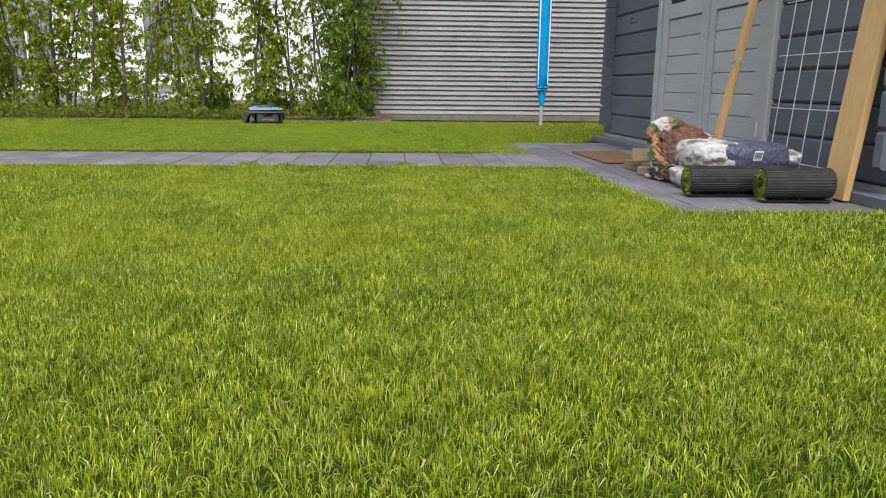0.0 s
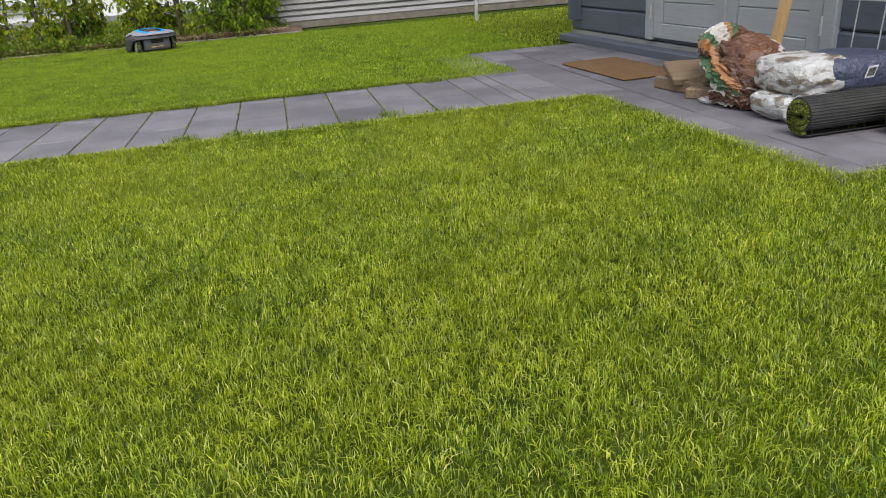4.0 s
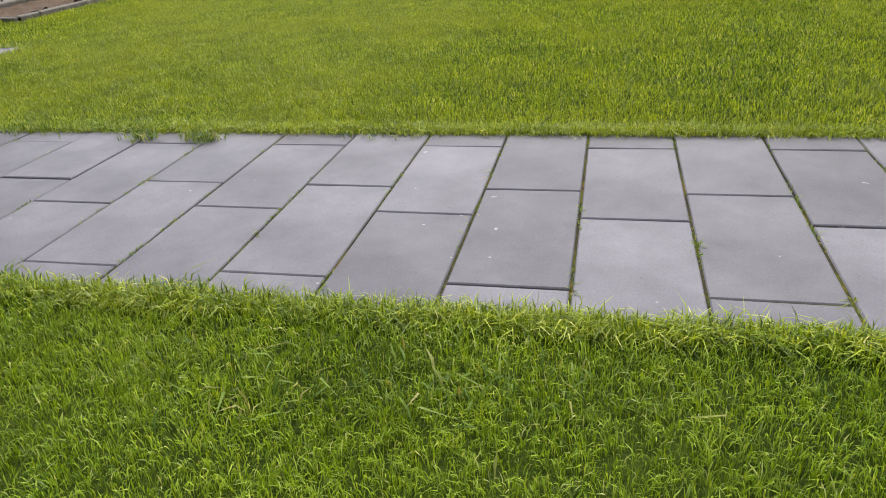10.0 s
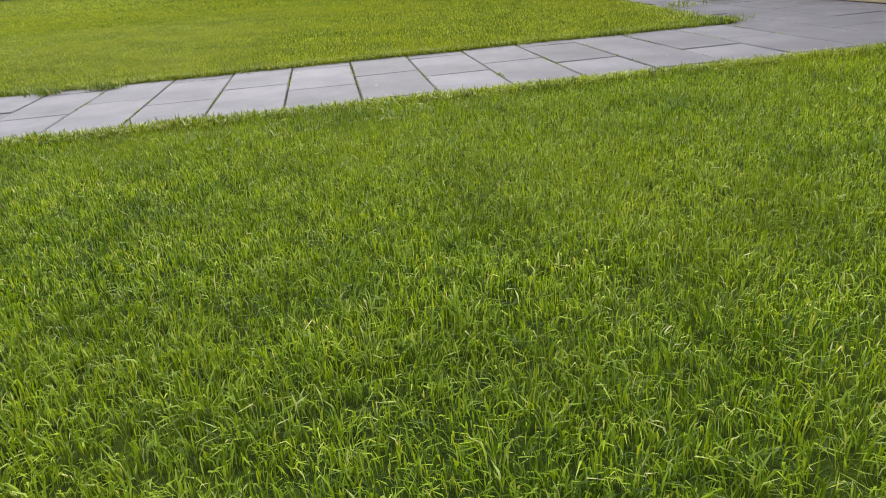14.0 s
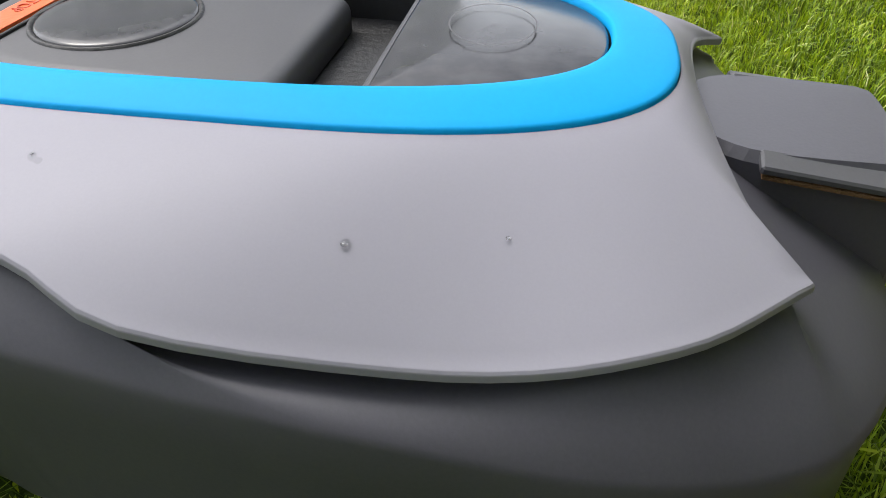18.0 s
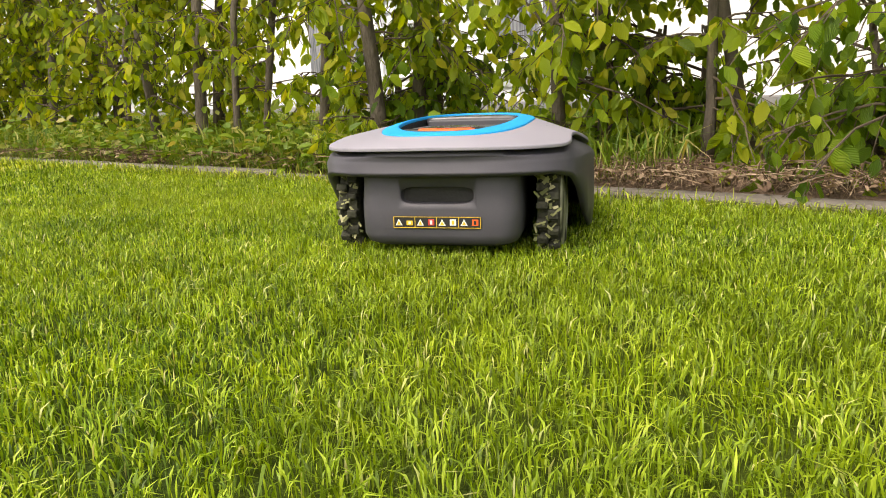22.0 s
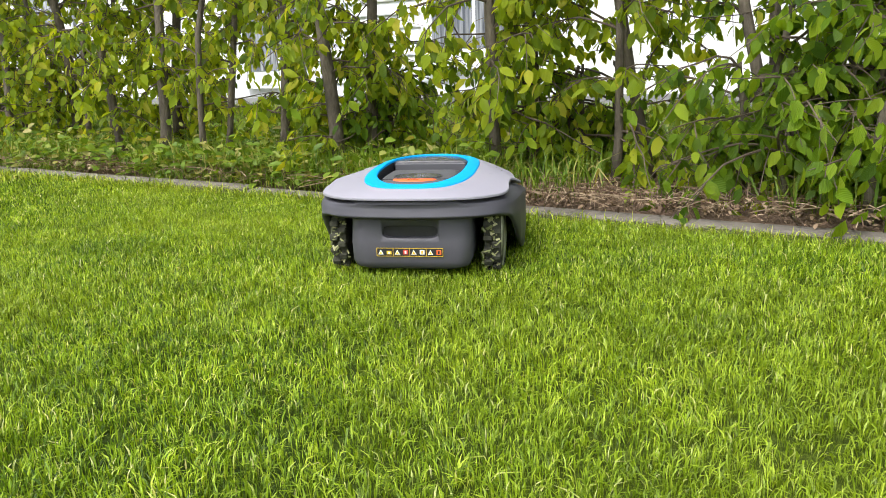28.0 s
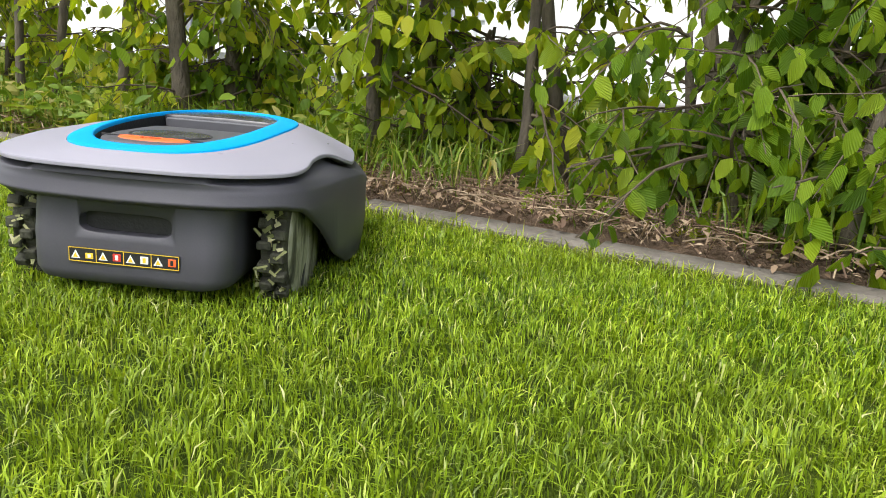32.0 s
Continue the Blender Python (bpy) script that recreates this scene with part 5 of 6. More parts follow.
part("bag_body", lump("b", 0.115, 0.138, 0.066, 7, BAG_WHITE, rot(3.635, -1.165, 0.098, 3), 0.12, 6, 5, 0.34), BAG_WHITE, upper, smooth=True)
part("blue_half", lump("b", 0.17, 0.139, 0.066, 9, BAG_BLUE, rot(3.80, -1.17, 0.099, 3), 0.05, 4, 5, 0.34), BAG_BLUE, upper, "dark blue printed half", smooth=True)
part("bag_tail", lump("b", 0.045, 0.1, 0.035, 12, BAG_WHITE, rot(3.985, -1.175, 0.12, 3), 0.2), BAG_WHITE, upper, smooth=True)
lab = part("label", box(-0.02, -0.001, 0, 0.02, 0.001, 0.045, m=rot(3.80, -1.307, 0.145, 3, 18)), WHITE, upper, "white label with black bars")
bm = bmesh.new()
for k in range(7):
    box(-0.015 + 0.0045 * k, -0.0022, 0.008, -0.0128 + 0.0045 * k, -0.0012, 0.038, bm=bm)
bm.transform(rot(3.80, -1.307, 0.145, 3, 18))
part("label_bars", bm, BLACK, lab)

BAG_PRINT, bn, bp = material("striped_bag_film", 0.28, 0, 0.5)
buv = bn.nodes.new("ShaderNodeTexCoord").outputs["UV"]
bsep = bn.nodes.new("ShaderNodeSeparateXYZ")
bn.links.new(buv, bsep.inputs[0])
badd = bn.nodes.new("ShaderNodeMath")
badd.operation = "MULTIPLY_ADD"
bn.links.new(noise_node(bn, 5, 3, 0.6, vector=buv), badd.inputs[0])
badd.inputs[1].default_value = 0.16
bn.links.new(bsep.outputs["X"], badd.inputs[2])
BROWN1, BROWN2, TAN, PALE, LEAFY = (0.075, 0.026, 0.014), (0.14, 0.055, 0.028), (0.38, 0.17, 0.06), (0.62, 0.61, 0.58), (0.03, 0.13, 0.055)
bcol = ramp(bn, badd.outputs[0], [(0.0, BROWN1), (0.16, PALE), (0.19, BROWN2), (0.36, BROWN1), (0.47, TAN), (0.54, LEAFY), (0.59, PALE), (0.68, PALE), (0.72, TAN), (0.76, LEAFY), (0.80, BROWN2), (0.92, PALE), (0.95, BROWN1)])
bn.nodes[-1].color_ramp.interpolation = "CONSTANT"
bcol = mix_col(bn, 0.22, bcol, ramp(bn, noise_node(bn, 60, 4, 0.7), [(0.35, (0.02, 0.012, 0.008)), (0.65, (0.3, 0.2, 0.14))]))
bn.links.new(bcol, bp.inputs["Base Color"])
bump(bn, bp, noise_node(bn, 38, 5, 0.65), 0.8, 0.012)


def crumpled(axis, halves, seed, depth=0.16, across=False):
    """A slack film bag along an axis: folded rings with sharp creases. across: its stripes run round it."""
    at = np.linspace(0, len(axis) - 1, 46)
    ax, hv = spline(range(len(axis)), axis, at), spline(range(len(axis)), halves, at)
    n, verts, faces, uvs = 64, [], [], []
    for k, (c, (w, h)) in enumerate(zip(ax, hv)):
        d = Vector(ax[min(k + 1, 45)]) - Vector(ax[max(k - 1, 0)])
        d.normalize()
        side = d.cross(Vector((0, 0, 1))).normalized()
        up = side.cross(d)
        for j in range(n + 1):
            a = 2 * math.pi * j / n
            cx, cy = math.copysign(abs(math.cos(a)) ** 0.75, math.cos(a)), math.copysign(abs(math.sin(a)) ** 0.85, math.sin(a))
            q = Vector((math.cos(a) * 2.1, math.sin(a) * 2.1, k * 0.11 + seed))
            fold = abs(noise.noise(q)) + 0.55 * abs(noise.noise(q * 2.3)) + 0.3 * abs(noise.noise(q * 5.0))
            f = 1.18 - depth * 2.2 * fold
            p = Vector(c) + side * (w * cx * f) + up * (h * cy * f)
            p.z = max(p.z, 0.005)
            verts.append(p)
            uvs.append((0.34 + 0.62 * k / 45, j / n) if across else (j / n, k / 45))
    for k in range(45):
        for j in range(n):
            a = k * (n + 1) + j
            faces.append((a, a + 1, a + n + 2, a + n + 1))
    faces.append(tuple(range(n - 1, -1, -1)))
    me = leaf_mesh("film", verts, faces, uvs, BAG_PRINT)
    me.polygons.foreach_set("use_smooth", [False] * len(me.polygons))
    return me


brown = thing("brown_printed_bag", "slack brown compost bag with white and green stripes slumped on wood", "bag", group="bags by the shed")
part("bag_body", crumpled([(3.575, -1.015, 0.06), (3.60, -0.93, 0.095), (3.64, -0.82, 0.155), (3.66, -0.71, 0.205), (3.665, -0.62, 0.225)], [(0.055, 0.045), (0.125, 0.085), (0.15, 0.085), (0.135, 0.062), (0.11, 0.045)], 3.7, 0.25), BAG_PRINT, brown)
part("bag_fold", crumpled([(3.50, -0.83, 0.045), (3.535, -0.90, 0.055), (3.57, -0.98, 0.06), (3.62, -1.04, 0.05)], [(0.03, 0.025), (0.05, 0.048), (0.06, 0.055), (0.04, 0.04)], 8.1, 0.3), BAG_PRINT, brown)
part("bag_flap", crumpled([(3.515, -0.73, 0.185), (3.545, -0.735, 0.232), (3.60, -0.735, 0.252), (3.67, -0.745, 0.225), (3.74, -0.76, 0.165)], [(0.028, 0.03), (0.034, 0.052), (0.034, 0.056), (0.032, 0.05), (0.02, 0.035)], 5.3, 0.2, across=True), BAG_PRINT, brown, "white and green striped flap")
part("bag_mouth", lump("b", 0.085, 0.05, 0.026, 28, BAG_WHITE, rot(3.665, -0.605, 0.205, 0, 18), 0.35, 6), BAG_WHITE, brown, "open white lined mouth", smooth=True)
part("bag_hem", lump("b", 0.04, 0.05, 0.012, 29, BAG_WHITE, rot(3.52, -0.80, 0.003, 0), 0.3, 6), BAG_WHITE, brown, smooth=True)

for i, (x, y, z, rz, rx, sx, sy, sz) in enumerate(((3.63, -0.50, 0.003, 8, 0, 0.11, 0.17, 0.055), (3.60, -0.46, 0.061, -14, 13, 0.085, 0.11, 0.035), (3.66, -0.63, 0.062, 24, -22, 0.075, 0.1, 0.045), (3.55, -0.71, 0.004, 40, 0, 0.035, 0.085, 0.045))):
    b = box(-sx, -sy, 0, sx, sy, sz, 0.006)
    for v in b.verts:
        v.co += Vector((noise.noise(v.co * 9 + Vector((i, 0, 0))), noise.noise(v.co * 9 + Vector((0, i, 3))), 0)) * 0.012
    solid("wood_block", b, OLD_WOOD, "rough weathered block of wood by the shed", "wood block", "wood blocks", m=rot(x, y, z, rz, rx))
for i, (x, y, r_) in enumerate(((3.74, -0.27, 0.016), (3.70, -0.33, 0.02), (3.66, -0.30, 0.014), (3.78, -0.33, 0.015), (3.62, -0.36, 0.013))):
    b = bmesh.new()
    bmesh.ops.create_icosphere(b, subdivisions=2, radius=r_)
    for v in b.verts:
        v.co = Vector((v.co.x, v.co.y, v.co.z * 0.7)) * (1 + 0.25 * noise.noise(v.co * 40 + Vector((i, 0, 0))))
    solid("stone", b, KERB, "small pale stone on the paving", "stone", "stones", m=rot(x, y, 0.003 + r_ * 0.55))

TURF_BACK = surface("turf_backing", (0.018, 0.018, 0.018), (0.045, 0.045, 0.044), 20, 160, 0.8)


def turf_roll(m, length, r0, turns, label, seed):
    """A roll of artificial turf: a spiral sheet with ribbed dark backing and green pile inside."""
    roll = thing("turf_roll", label, "turf roll", group="turf rolls")
    th = np.linspace(0, turns * 2 * math.pi, int(turns * 40))
    rad = r0 - 0.0165 * (th / (2 * math.pi))
    start = -math.pi / 2 - 0.5
    ring_o = [(rad[i] * math.cos(start + a), rad[i] * math.sin(start + a)) for i, a in enumerate(th)]
    ring_i = [((rad[i] - 0.004) * math.cos(start + a), (rad[i] - 0.004) * math.sin(start + a)) for i, a in enumerate(th)]
    b = bmesh.new()
    loft([[(0, y, z) for y, z in ring_o], [(length, y, z) for y, z in ring_o], [(length, y, z) for y, z in ring_i], [(0, y, z) for y, z in ring_i], [(0, y, z) for y, z in ring_o]], b, closed=False)
    b.transform(m)
    back = part("backing", b, TURF_BACK, roll, "ribbed black backing")
    b = bmesh.new()
    nr = 34
    for i in range(nr):
        a = start + 2 * math.pi * i / nr
        rr_ = r0 - 0.0165 * (i / nr) + 0.001
        tube([(0.0, rr_ * math.cos(a), rr_ * math.sin(a)), (length, rr_ * math.cos(a), rr_ * math.sin(a))], 0.0018, 4, b)
    b.transform(m)
    part("rib_work", b, TURF_BACK, back)["kind"] = "stuff"
    rg = random.Random(seed)
    b = bmesh.new()
    for k in range(5200):
        i = rg.randrange(len(th))
        a = start + th[i]
        end = rg.random()
        x = rg.uniform(-0.004, 0.01) if end < 0.45 else (length - rg.uniform(-0.004, 0.01) if end < 0.9 else rg.uniform(0, length))
        p = Vector((x, (rad[i] - 0.004) * math.cos(a), (rad[i] - 0.004) * math.sin(a)))
        d = Vector((rg.gauss(0, 0.006), -math.cos(a) * 0.014 + rg.gauss(0, 0.004), -math.sin(a) * 0.014 + rg.gauss(0, 0.003)))
        s = Vector((0.0016, 0, 0)) if rg.random() < 0.5 else Vector((0, 0.0012, 0.0012))
        b.faces.new([b.verts.new(p - s), b.verts.new(p + s), b.verts.new(p + d)])
    b.transform(m)
    pile = part("turf", b, LEAF_OLD, roll, "green artificial grass pile")
    pile["kind"] = "stuff"
    return roll


turf_roll(rot(3.44, -1.43, 0.074, 1), 0.44, 0.068, 2.6, "rolled artificial turf with black ribbed backing on the paving", 50)
turf_roll(rot(3.685, -1.585, 0.079, -2), 0.28, 0.073, 2.4, "second rolled artificial turf with black ribbed backing", 51)

# rotary dryer under its cover
dryer = thing("rotary_dryer", "closed rotary clothes dryer in a cyan cover on a steel pole", "clothes dryer", Matrix.Translation((3.864, 4.09, 0)))
part("pole", tube([(0, 0, -0.05), (0, 0, 2.2)], 0.02, 14), WIRE, dryer)
b = bmesh.new()
loft([[(r_ * math.cos(a) * (1 + 0.16 * math.cos(4 * a)), r_ * math.sin(a) * (1 + 0.16 * math.cos(4 * a)), z) for a in np.linspace(0, 2 * math.pi, 32, endpoint=False)] for z, r_ in ((0.45, 0.046), (0.47, 0.06), (0.6, 0.062), (1.3, 0.066), (2.2, 0.07), (2.3, 0.03))], b, cap=True)
part("cover", b, CYAN, dryer, "cyan fabric cover", smooth=True)
for s in (-1, 1):
    part("cover_edge", tube([(0.055 * s, -0.035, 0.48), (0.06 * s, -0.04, 2.2)], 0.008, 6), WHITE, dryer, "white piping")
part("clamp", box(-0.065, -0.06, 0.43, 0.065, 0.06, 0.46, 0.01), CYAN, dryer)
b = tube([(0, 0, 0.24), (0, 0, 0.28), (0, 0, 0.42)], [0.026, 0.032, 0.03], 12)
part("hub", b, CYAN, dryer)
for s in (-1, 1):
    part("strut", tube([(0.05 * s, 0, 0.44), (0.028 * s, 0, 0.3)], 0.007, 6), CYAN, dryer)


# ---- vegetable beds ----
beds = thing("vegetable_bed", "vegetable bed with dark soil between concrete edgings", "garden bed", kind="structure")
for x0, x1 in ((4.16, 4.62), (4.78, 5.38), (5.5, 7.2)):
    b = bmesh.new()
    nx_, ny_ = 10, 40
    g = [[b.verts.new((x0 + (x1 - x0) * i / nx_, -4.95 + 2.15 * j / ny_, 0.0 + 0.035 * (1 + noise.noise(Vector((i * 0.9 + x0, j * 0.8, 0)))))) for j in range(ny_ + 1)] for i in range(nx_ + 1)]
    for a, c in zip(g, g[1:]):
        for k in range(ny_):
            b.faces.new((a[k], c[k], c[k + 1], a[k + 1]))
    part("soil", b, SOIL, beds, smooth=True)
for x0, x1, z in ((4.10, 4.16, 0.035), (4.62, 4.78, 0.07), (5.38, 5.50, 0.07)):
    y = -4.98
    while y < -2.8:
        part("edging", box(x0, y, -0.05, x1, min(y + 0.49, -2.76), z, 0.006), KERB, beds)
        y += 0.5
for x in np.arange(4.10, 7.2, 0.5):
    part("edging", box(x, -2.80, -0.05, min(x + 0.49, 7.2), -2.735, 0.035, 0.006), KERB, beds)
trellis = thing("trellis", "thin wire trellis on stakes in the vegetable bed", "trellis")
for y in (-2.95, -3.35, -3.75):
    for x in (4.72, 5.05):
        part("stake", tube([(x, y, -0.02), (x + 0.02, y, 0.75)], 0.007, 6), BLACK if x < 5 else WIRE, trellis)
for z in (0.25, 0.42, 0.6):
    for x in (4.725, 5.06):
        part("wire", tube([(x, -2.85, z), (x, -3.9, z + 0.015)], 0.004, 5), WIRE, trellis)
ball = thing("red_watering_can", "round red plastic watering can lying in the bed", "watering can")
b = bmesh.new()
bmesh.ops.create_uvsphere(b, u_segments=24, v_segments=14, radius=0.085, matrix=rot(4.42, -4.3, 0.1) @ Matrix.Diagonal((1, 1.15, 0.95, 1)))
part("body", b, RED, ball, smooth=True)
part("spout", tube([(4.40, -4.22, 0.06), (4.36, -4.12, 0.075), (4.34, -4.06, 0.08)], [0.035, 0.028, 0.032], 12), RED, ball, smooth=True)
part("handle", tube([(4.42 + 0.03 * math.sin(a), -4.36 - 0.07 * math.sin(a), 0.1 + 0.07 * math.cos(a)) for a in np.linspace(0, 3.1, 9)], 0.009, 8), RED, ball, smooth=True)


def clump(name, label, category, x, y, z0, rx, ry, rz, n, mat, seed, size, group="", shape=1.0, hollow=0.4, kind=""):
    """A bush: stems from the foot and many leaves in an uneven crown."""
    rg = random.Random(seed)
    bush = thing(name, label, category, Matrix.Translation((x, y, 0)), group, kind)
    sb = bmesh.new()
    lv, lf, lu = [], [], []
    lumps = [Vector((rg.gauss(0, rx * 0.4), rg.gauss(0, ry * 0.4), z0 + rz * rg.uniform(0.15, 0.95))) for _ in range(10)]
    for c in lumps:
        tube(bent(rg, Vector((c.x * 0.25, c.y * 0.25, -0.02)), Vector((c.x * 0.5, c.y * 0.5, c.z + 0.1)), c.length, 0, 5, 0.1), [0.009 * rz * (1 - 0.15 * k) for k in range(6)], 5, sb)
    for k in range(n):
        c = rg.choice(lumps)
        d = Vector((rg.gauss(0, 1), rg.gauss(0, 1), rg.gauss(0, 1))).normalized()
        rr_ = rg.uniform(hollow, 1.0) ** 0.6
        p = c + Vector((d.x * rx * 0.55, d.y * ry * 0.55, d.z * rz * 0.32)) * rr_
        p.z = max(p.z, 0.02)
        leaf_into(lv, lf, lu, p, d + Vector((rg.gauss(0, 0.6), rg.gauss(0, 0.6), -0.4)), Vector((rg.gauss(0, 0.5), rg.gauss(0, 0.5), 1)), size * rg.uniform(0.6, 1.3), size * shape * rg.uniform(0.4, 0.6))
    part("stem_work", sb, TWIG, bush)["kind"] = "stuff"
    part("foliage", leaf_mesh("leaves", lv, lf, lu, mat), mat, bush)["kind"] = "stuff"
    return bush


for i in range(7):
    clump("strawberry_plant", "low leafy green plants in the bed", "bed plants", 5.75 + (i % 3) * 0.5, -3.05 - 0.27 * i, 0.05, 0.35, 0.35, 0.22, 150, LEAF_DARK, 60 + i, 0.09, "bed plants", 1.3)
fence = thing("garden_wall", "grey concrete panel fence behind the beds", "fence", kind="structure")
for k in range(8):
    part("panel", box(8.6, -14 + 1.5 * k, 0.0, 8.66, -14 + 1.5 * k + 1.42, 0.5, 0.005), PLINTH, fence)
    part("post", box(8.56, -14 + 1.5 * k + 1.42, 0.0, 8.70, -14 + 1.5 * k + 1.5, 0.62, 0.005), BLACK, fence)

# ---- house terrace things ----
barrow = thing("wheelbarrow", "grey tray wheelbarrow with dark green frame on the terrace", "wheelbarrow", rot(-2.05, -4.70, 0, 60) @ Matrix.Scale(0.92, 4))
GREEN = surface("green_tube_paint", (0.008, 0.05, 0.03), (0.015, 0.085, 0.05), 9, 200, 0.4)
b = bmesh.new()
tray = [(0.38, 0.24, 0.42), (0.62, 0.34, 0.66), (0.605, 0.33, 0.665), (0.37, 0.23, 0.43)]
loft([[(sx * hx, sy * hy, z) for sx, sy in ((1, 1), (0.5, 1), (-0.8, 1), (-1, 0.6), (-1, -0.6), (-0.8, -1), (0.5, -1), (1, -1))] for hx, hy, z in tray], b)
b.faces.new([b.verts.new((sx * 0.38, sy * 0.24, 0.42)) for sx, sy in ((1, 1), (0.5, 1), (-0.8, 1), (-1, 0.6), (-1, -0.6), (-0.8, -1), (0.5, -1), (1, -1))])
part("tray", b, PLINTH, barrow, "grey steel tray")
for s in (-1, 1):
    part("frame_tube", tube([(0.62, 0.03 * s, 0.19), (0.3, 0.16 * s, 0.38), (-0.35, 0.24 * s, 0.42), (-1.0, 0.3 * s, 0.62)], 0.016, 10), GREEN, barrow)
    part("leg", tube([(-0.15, 0.22 * s, 0.41), (-0.28, 0.22 * s, 0.02), (-0.40, 0.22 * s, 0.016), (-0.38, 0.23 * s, 0.42)], 0.016, 10), GREEN, barrow)
    part("grip", tube([(-0.9, 0.292 * s, 0.59), (-1.02, 0.302 * s, 0.626)], 0.02, 10), BLACK, barrow)
b = bmesh.new()
loft([[(0.62 + (r_) * math.cos(a), w_, 0.19 + r_ * math.sin(a)) for a in np.linspace(0, 2 * math.pi, 28, endpoint=False)] for r_, w_ in ((0.12, -0.03), (0.17, -0.035), (0.19, 0), (0.17, 0.035), (0.12, 0.03))], b)
wh = part("wheel", b, RUBBER, barrow, "black pneumatic wheel", smooth=True)
part("rim", tube([(0.62, -0.04, 0.19), (0.62, 0.04, 0.19)], 0.12, 20), GREEN, wh)
part("label", box(-0.18, 0.30, 0.50, 0.02, 0.315, 0.60, m=None), WHITE, barrow, "faded white label")

TARP = surface("orange_tarp", (0.62, 0.16, 0.05), (0.8, 0.27, 0.1), 4, 40, 0.5, 0.4, 0.01)
b = bmesh.new()
nx_, ny_ = 40, 56
g = []
for i in range(nx_ + 1):
    row = []
    for j in range(ny_ + 1):
        u, v = i / nx_, j / ny_
        x, y = -1.62 - 1.05 * u + 0.05 * math.sin(9 * v), -8.3 + 3.3 * v + 0.08 * math.sin(7 * u)
        hump = 0.27 * math.sin(math.pi * min(1, u * 1.05)) ** 0.8 * math.sin(math.pi * min(1, v * 1.03)) ** 0.7
        fold = 0.09 * abs(noise.noise(Vector((x * 3, y * 2.2, 0)))) + 0.06 * abs(noise.noise(Vector((x * 8, y * 6, 2)))) - 0.04
        row.append(b.verts.new((x, y, 0.012 + max(0, hump + fold * (0.4 + hump * 2)))))
    g.append(row)
for a, c in zip(g, g[1:]):
    for k in range(ny_):
        b.faces.new((a[k], c[k], c[k + 1], a[k + 1]))
solid("tarpaulin", b, TARP, "crumpled orange tarpaulin over a heap on the terrace", "tarpaulin", smooth=True)
solid("grey_plank", box(-0.05, -0.5, 0, 0.05, 0.5, 0.03, 0.003), OLD_WOOD, "grey plank lying on the tarpaulin", "plank", m=rot(-2.35, -6.7, 0.30, 50, -6))

for x, y, z, rz, rx, sx, sy, sz in ((-2.30, -5.55, 0.17, 30, 12, 0.07, 0.22, 0.05), (-2.12, -5.75, 0.24, -40, -9, 0.05, 0.16, 0.04), (-2.42, -5.35, 0.06, 75, 8, 0.06, 0.2, 0.04), (-2.05, -5.25, 0.09, 10, -14, 0.05, 0.12, 0.05)):
    solid("wood_scrap", box(-sx, -sy, 0, sx, sy, sz, 0.004), OLD_WOOD, "dark scrap of wood lying on the tarpaulin", "wood scrap", "wood scraps", m=rot(x, y, z, rz, rx))
reel = thing("hose_reel", "cyan hose reel on a small green trolley", "hose reel", rot(-1.95, -9.1, 0, 20))
for s in (-1, 1):
    b = bmesh.new()
    loft([[(0.13 * s + w_, r_ * math.cos(a), 0.42 + r_ * math.sin(a)) for a in np.linspace(0, 2 * math.pi, 28, endpoint=False)] for r_, w_ in ((0.02, 0.0), (0.2, 0.0), (0.21, 0.012), (0.2, 0.02), (0.02, 0.02))], b)
    part("flange", b, CYAN, reel)
    part("stand", tube([(0.16 * s, -0.22, 0.02), (0.16 * s, 0.0, 0.42), (0.16 * s, 0.22, 0.02)], 0.014, 8), BLACK, reel)
part("drum", tube([(-0.12, 0, 0.42), (0.12, 0, 0.42)], 0.14, 20), GREEN, reel)
part("box", box(-0.2, -0.3, 0.0, 0.2, -0.05, 0.26, 0.02), GREEN, reel, "dark green box")
part("handle", tube([(0.17, 0.1, 0.42), (0.22, 0.2, 0.5), (0.24, 0.26, 0.42), (0.2, 0.28, 0.2)], 0.012, 8), BLACK, reel)

for i, (x, y, z, rz, sx, sy, sz) in enumerate(((-2.19, -2.62, 0.003, 6, 0.1, 0.2, 0.05), (-2.21, -2.60, 0.0545, 9, 0.1, 0.2, 0.05), (-2.42, -2.3, 0.003, 2, 0.08, 0.2, 0.04))):
    solid("edging_stone", box(-sx, -sy, 0, sx, sy, sz, 0.006), PLINTH, "pale grey concrete edging stone on the terrace", "edging stone", "edging stones", m=rot(x, y, z, rz))
DARK_STONE = surface("dark_block", (0.07, 0.07, 0.078), (0.14, 0.14, 0.15), 9, 150, 0.85, 0.4)
for i, (x, y, z) in enumerate(((-2.52, -1.98, 0.088), (-2.52, -1.78, 0.088), (-2.52, -1.88, 0.1695), (-2.52, -1.56, 0.088))):
    solid("paving_block", box(-0.09, -0.085, 0, 0.09, 0.085, 0.08, 0.006), DARK_STONE, "dark grey paving block stacked on others", "paving block", "paving blocks", m=rot(x, y, z, (i * 17) % 9))
solid("stone_slab", box(-0.16, -0.3, 0, 0.16, 0.34, 0.083, 0.006), PLINTH, "grey stone slab under the paving blocks", "stone slab", m=rot(-2.52, -1.85, 0.004, 3))
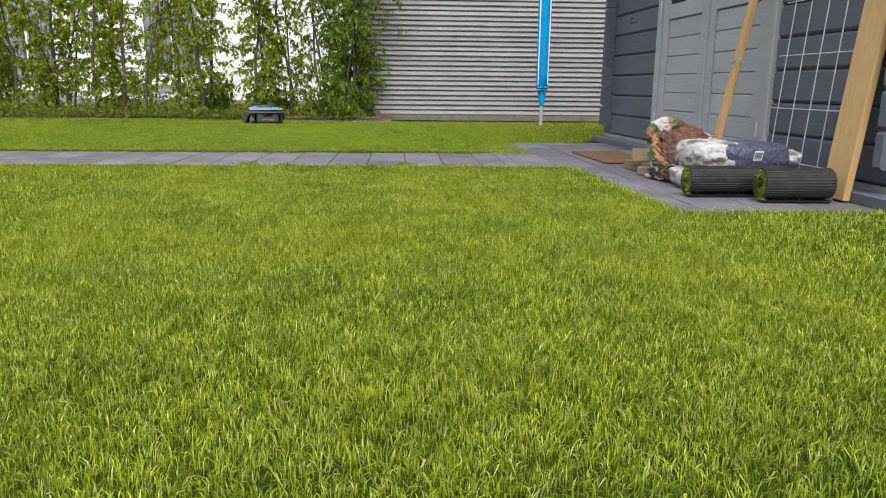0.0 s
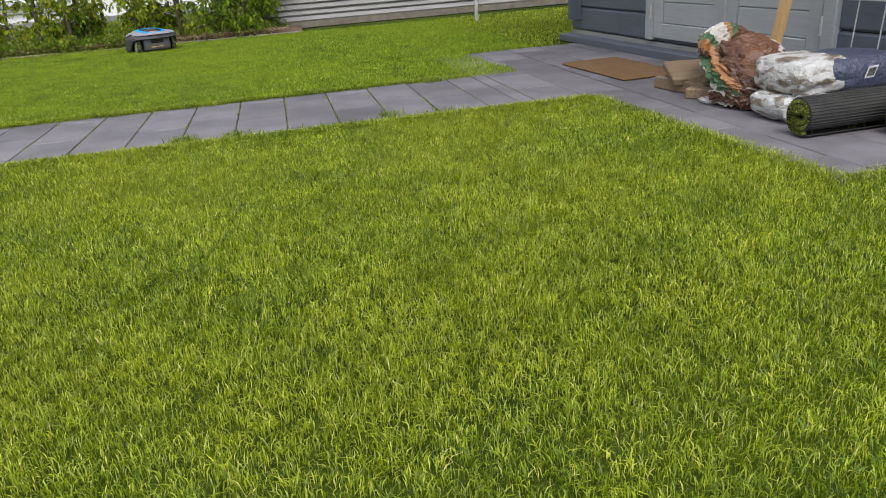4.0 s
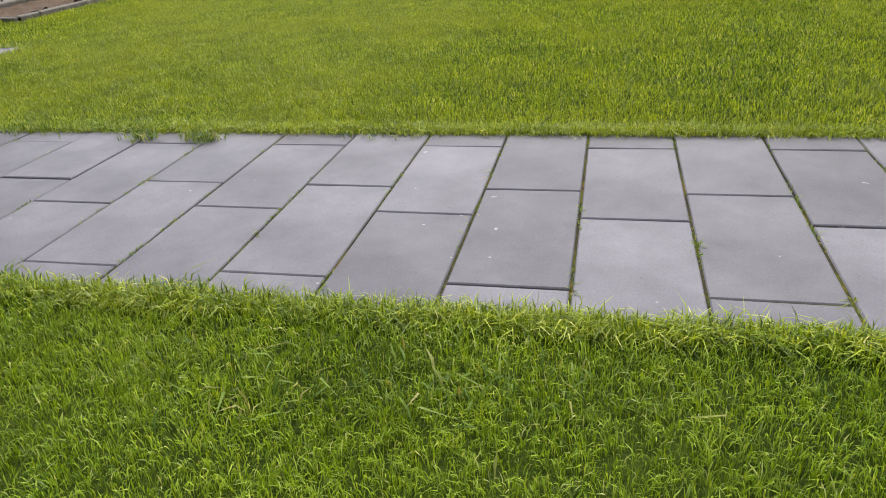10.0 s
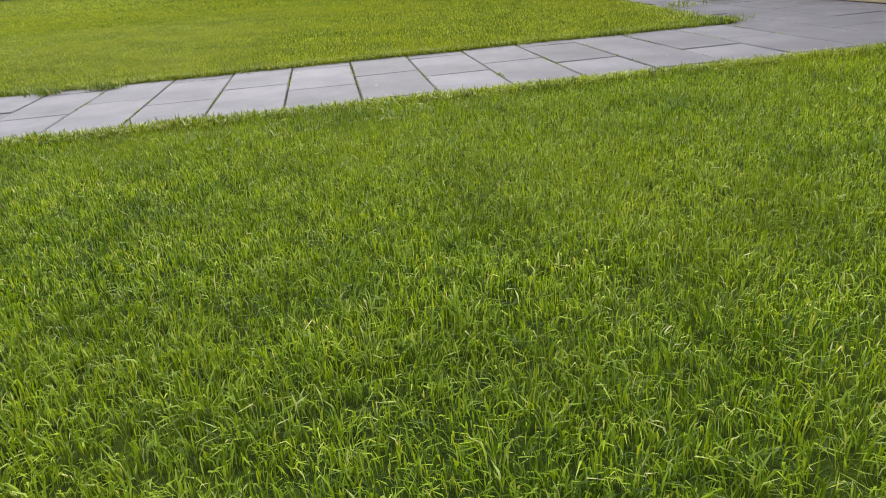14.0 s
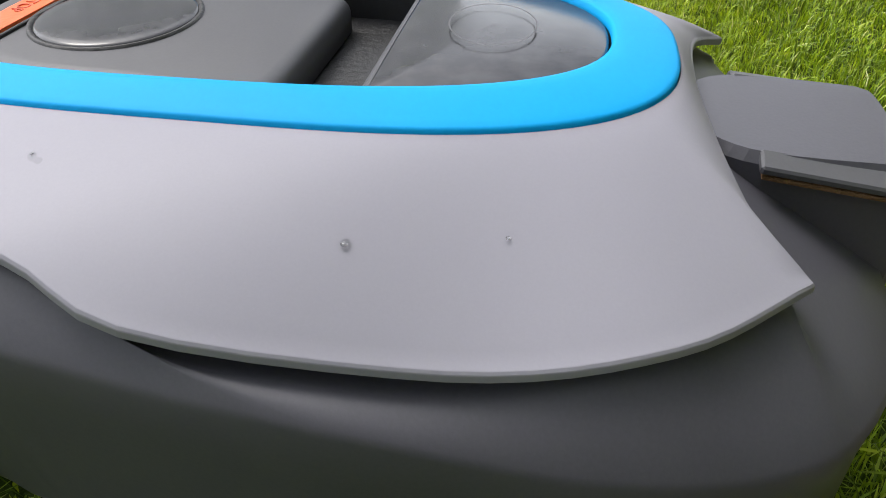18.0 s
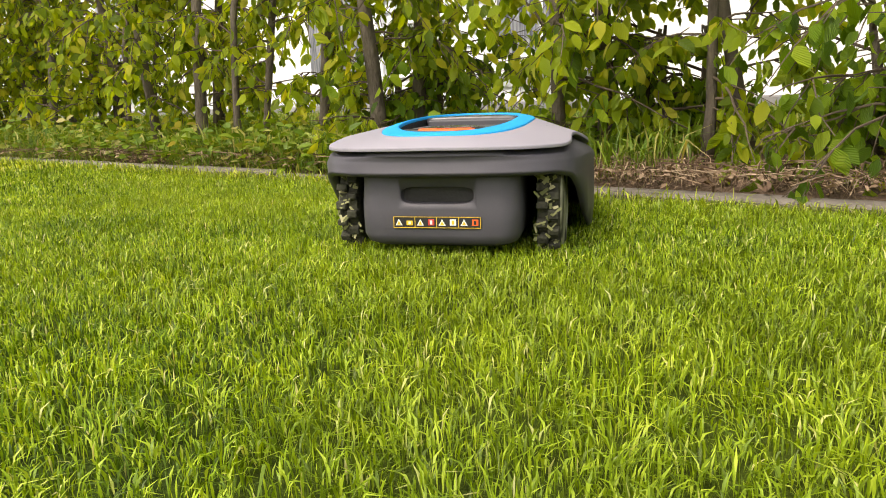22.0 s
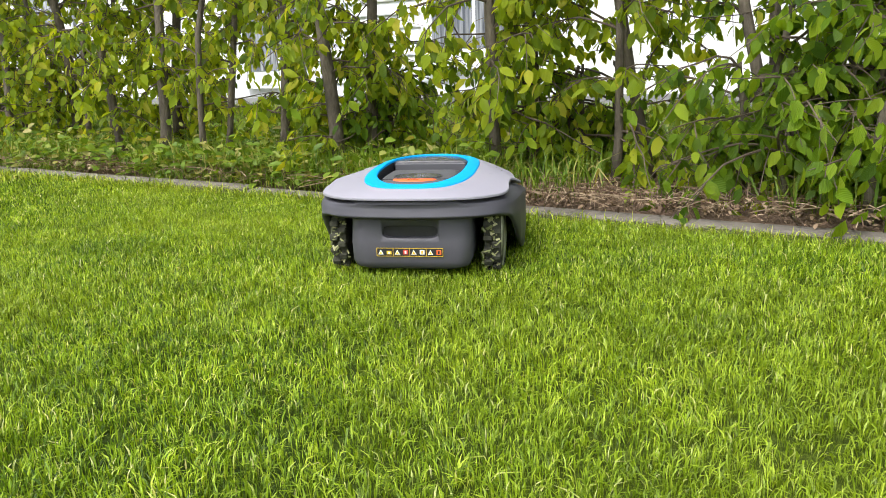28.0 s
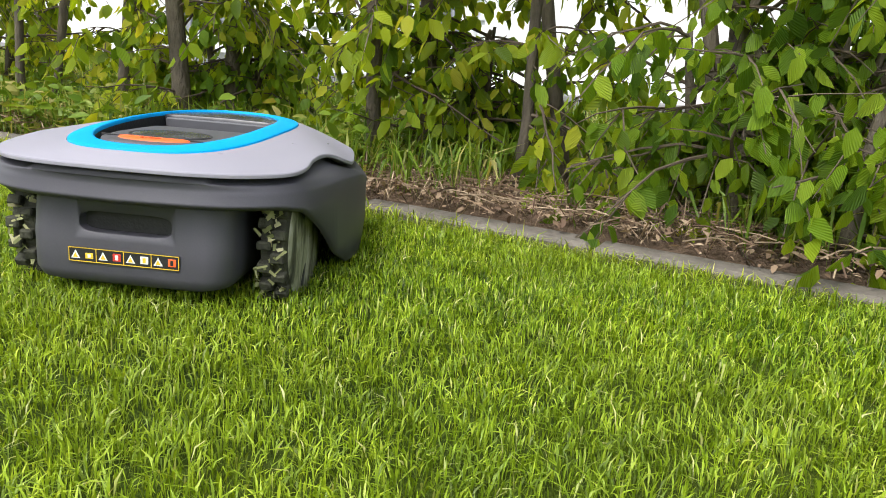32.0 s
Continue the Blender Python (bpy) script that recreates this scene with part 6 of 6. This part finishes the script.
for i, (x, y, z) in enumerate(((-2.03, -0.86, 0.004), (-2.13, -0.84, 0.004), (-2.08, -0.85, 0.059))):
    solid("timber_beam", box(-0.045, -0.75, 0, 0.045, 0.62, 0.052, 0.003), BEAM, "planed pale timber beam lying on the terrace", "timber", "timber beams", m=rot(x, y, z, 2))
solid("thin_batten", box(-0.03, -0.5, 0, 0.03, 0.5, 0.022, 0.002), BEAM, "thin pale batten lying on the terrace", "timber", m=rot(-2.0, -2.12, 0.004, -6))
r = np.random.default_rng(70)
sc = []
for cx, cy, s, n in ((-1.90, -1.78, 0.06, 130), (-1.66, -1.42, 0.05, 90), (-1.75, -2.64, 0.035, 60), (-1.47, -2.35, 0.05, 40), (-1.33, -1.18, 0.04, 60), (-1.72, -1.46, 0.04, 60), (-1.7, -3.3, 0.05, 40)):
    sc.append(np.stack([r.normal(cx, s, n), r.normal(cy, s, n)], 1))
blades("terrace_weeds", np.concatenate(sc), 0.05, 0.006, 2.0, 71, WEED, "pulled weeds lying on the terrace", "weeds", base=0.004)

# ---- garden beyond ----
for i in range(6):
    clump("bamboo", "dense arching bamboo clump at the lawn edge", "bamboo", 0.75 - 0.42 * i, -9.2 + 0.12 * i, 0.1, 0.7, 0.6, 1.9, 1500, BAMBOO, 80 + i, 0.2, "bamboo clumps", 0.32, 0.2)
rg = random.Random(90)
for i in range(30):
    x = 15.5 - 0.56 * i
    y = -21.5 + 0.1 * i + rg.uniform(-0.5, 0.5)
    red = 3.3 < x < 5.2
    yel = i % 7 == 3
    clump("red_shrub" if red else "shrub", "dark red leafed shrub at the end of the garden" if red else "green and yellowish shrub at the end of the garden", "shrub", x, y, 0.1, 0.9, 0.8, rg.uniform(0.9, 1.9) if not red else 1.8, 2000 if red else 800, LEAF_RED if red else (LEAF_OLD if yel or i % 3 else LEAF_DARK), 100 + i, 0.12, "far shrubs", 0.9, 0.15)
tree = thing("young_tree", "young tree with pale trunk at the end of the garden", "tree", Matrix.Translation((9.16, -16.18, 0)))
rg = random.Random(5)
tb = bmesh.new()
tube([(0, 0, -0.05), (0.05, 0, 0.7), (-0.03, 0.02, 1.4), (0.06, 0, 2.4)], [0.12, 0.09, 0.075, 0.05], 10, tb)
lv, lf, lu = [], [], []
for k in range(14):
    br = bent(rg, Vector((0, 0, rg.uniform(1.1, 2.3))), Vector((rg.gauss(0, 1), rg.gauss(0, 1), 0.8)), rg.uniform(0.6, 1.3), 0.2, 6, 0.15)
    tube(br, [0.035 * (1 - 0.14 * j) for j in range(7)], 6, tb)
    for q in br[2:]:
        for _ in range(26):
            leaf_into(lv, lf, lu, q + Vector((rg.gauss(0, 0.16), rg.gauss(0, 0.16), rg.gauss(0, 0.14))), Vector((rg.gauss(0, 1), rg.gauss(0, 1), -0.5)), Vector((rg.gauss(0, 0.5), 0, 1)), 0.11, 0.06)
part("trunk", tb, KERB, tree)
part("crown", leaf_mesh("crown", lv, lf, lu, LEAF_OLD), LEAF_OLD, tree)
for i, (x, y, w_, h_) in enumerate(((6.5, -34, 5, 3.0), (-3, -36, 6, 3.4), (15, -36, 7, 3.2))):
    hs = thing("far_house", "pale house far beyond the garden", "house", Matrix.Translation((x, y, 0)), "far houses", "structure")
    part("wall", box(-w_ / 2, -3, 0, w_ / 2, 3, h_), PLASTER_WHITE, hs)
    b = bmesh.new()
    loft([[(xx, -3.2, h_), (xx, 3.2, h_), (xx, 0, h_ + 2.0)] for xx in (-w_ / 2 - 0.2, w_ / 2 + 0.2)], b, cap=True)
    part("roof", b, DARK_STONE, hs)
    for k in range(3):
        part("window", box(-w_ / 2 + 0.6 + k * w_ / 3, 2.99, 0.9, -w_ / 2 + 1.4 + k * w_ / 3, 3.03, 2.0), GLASS, hs)
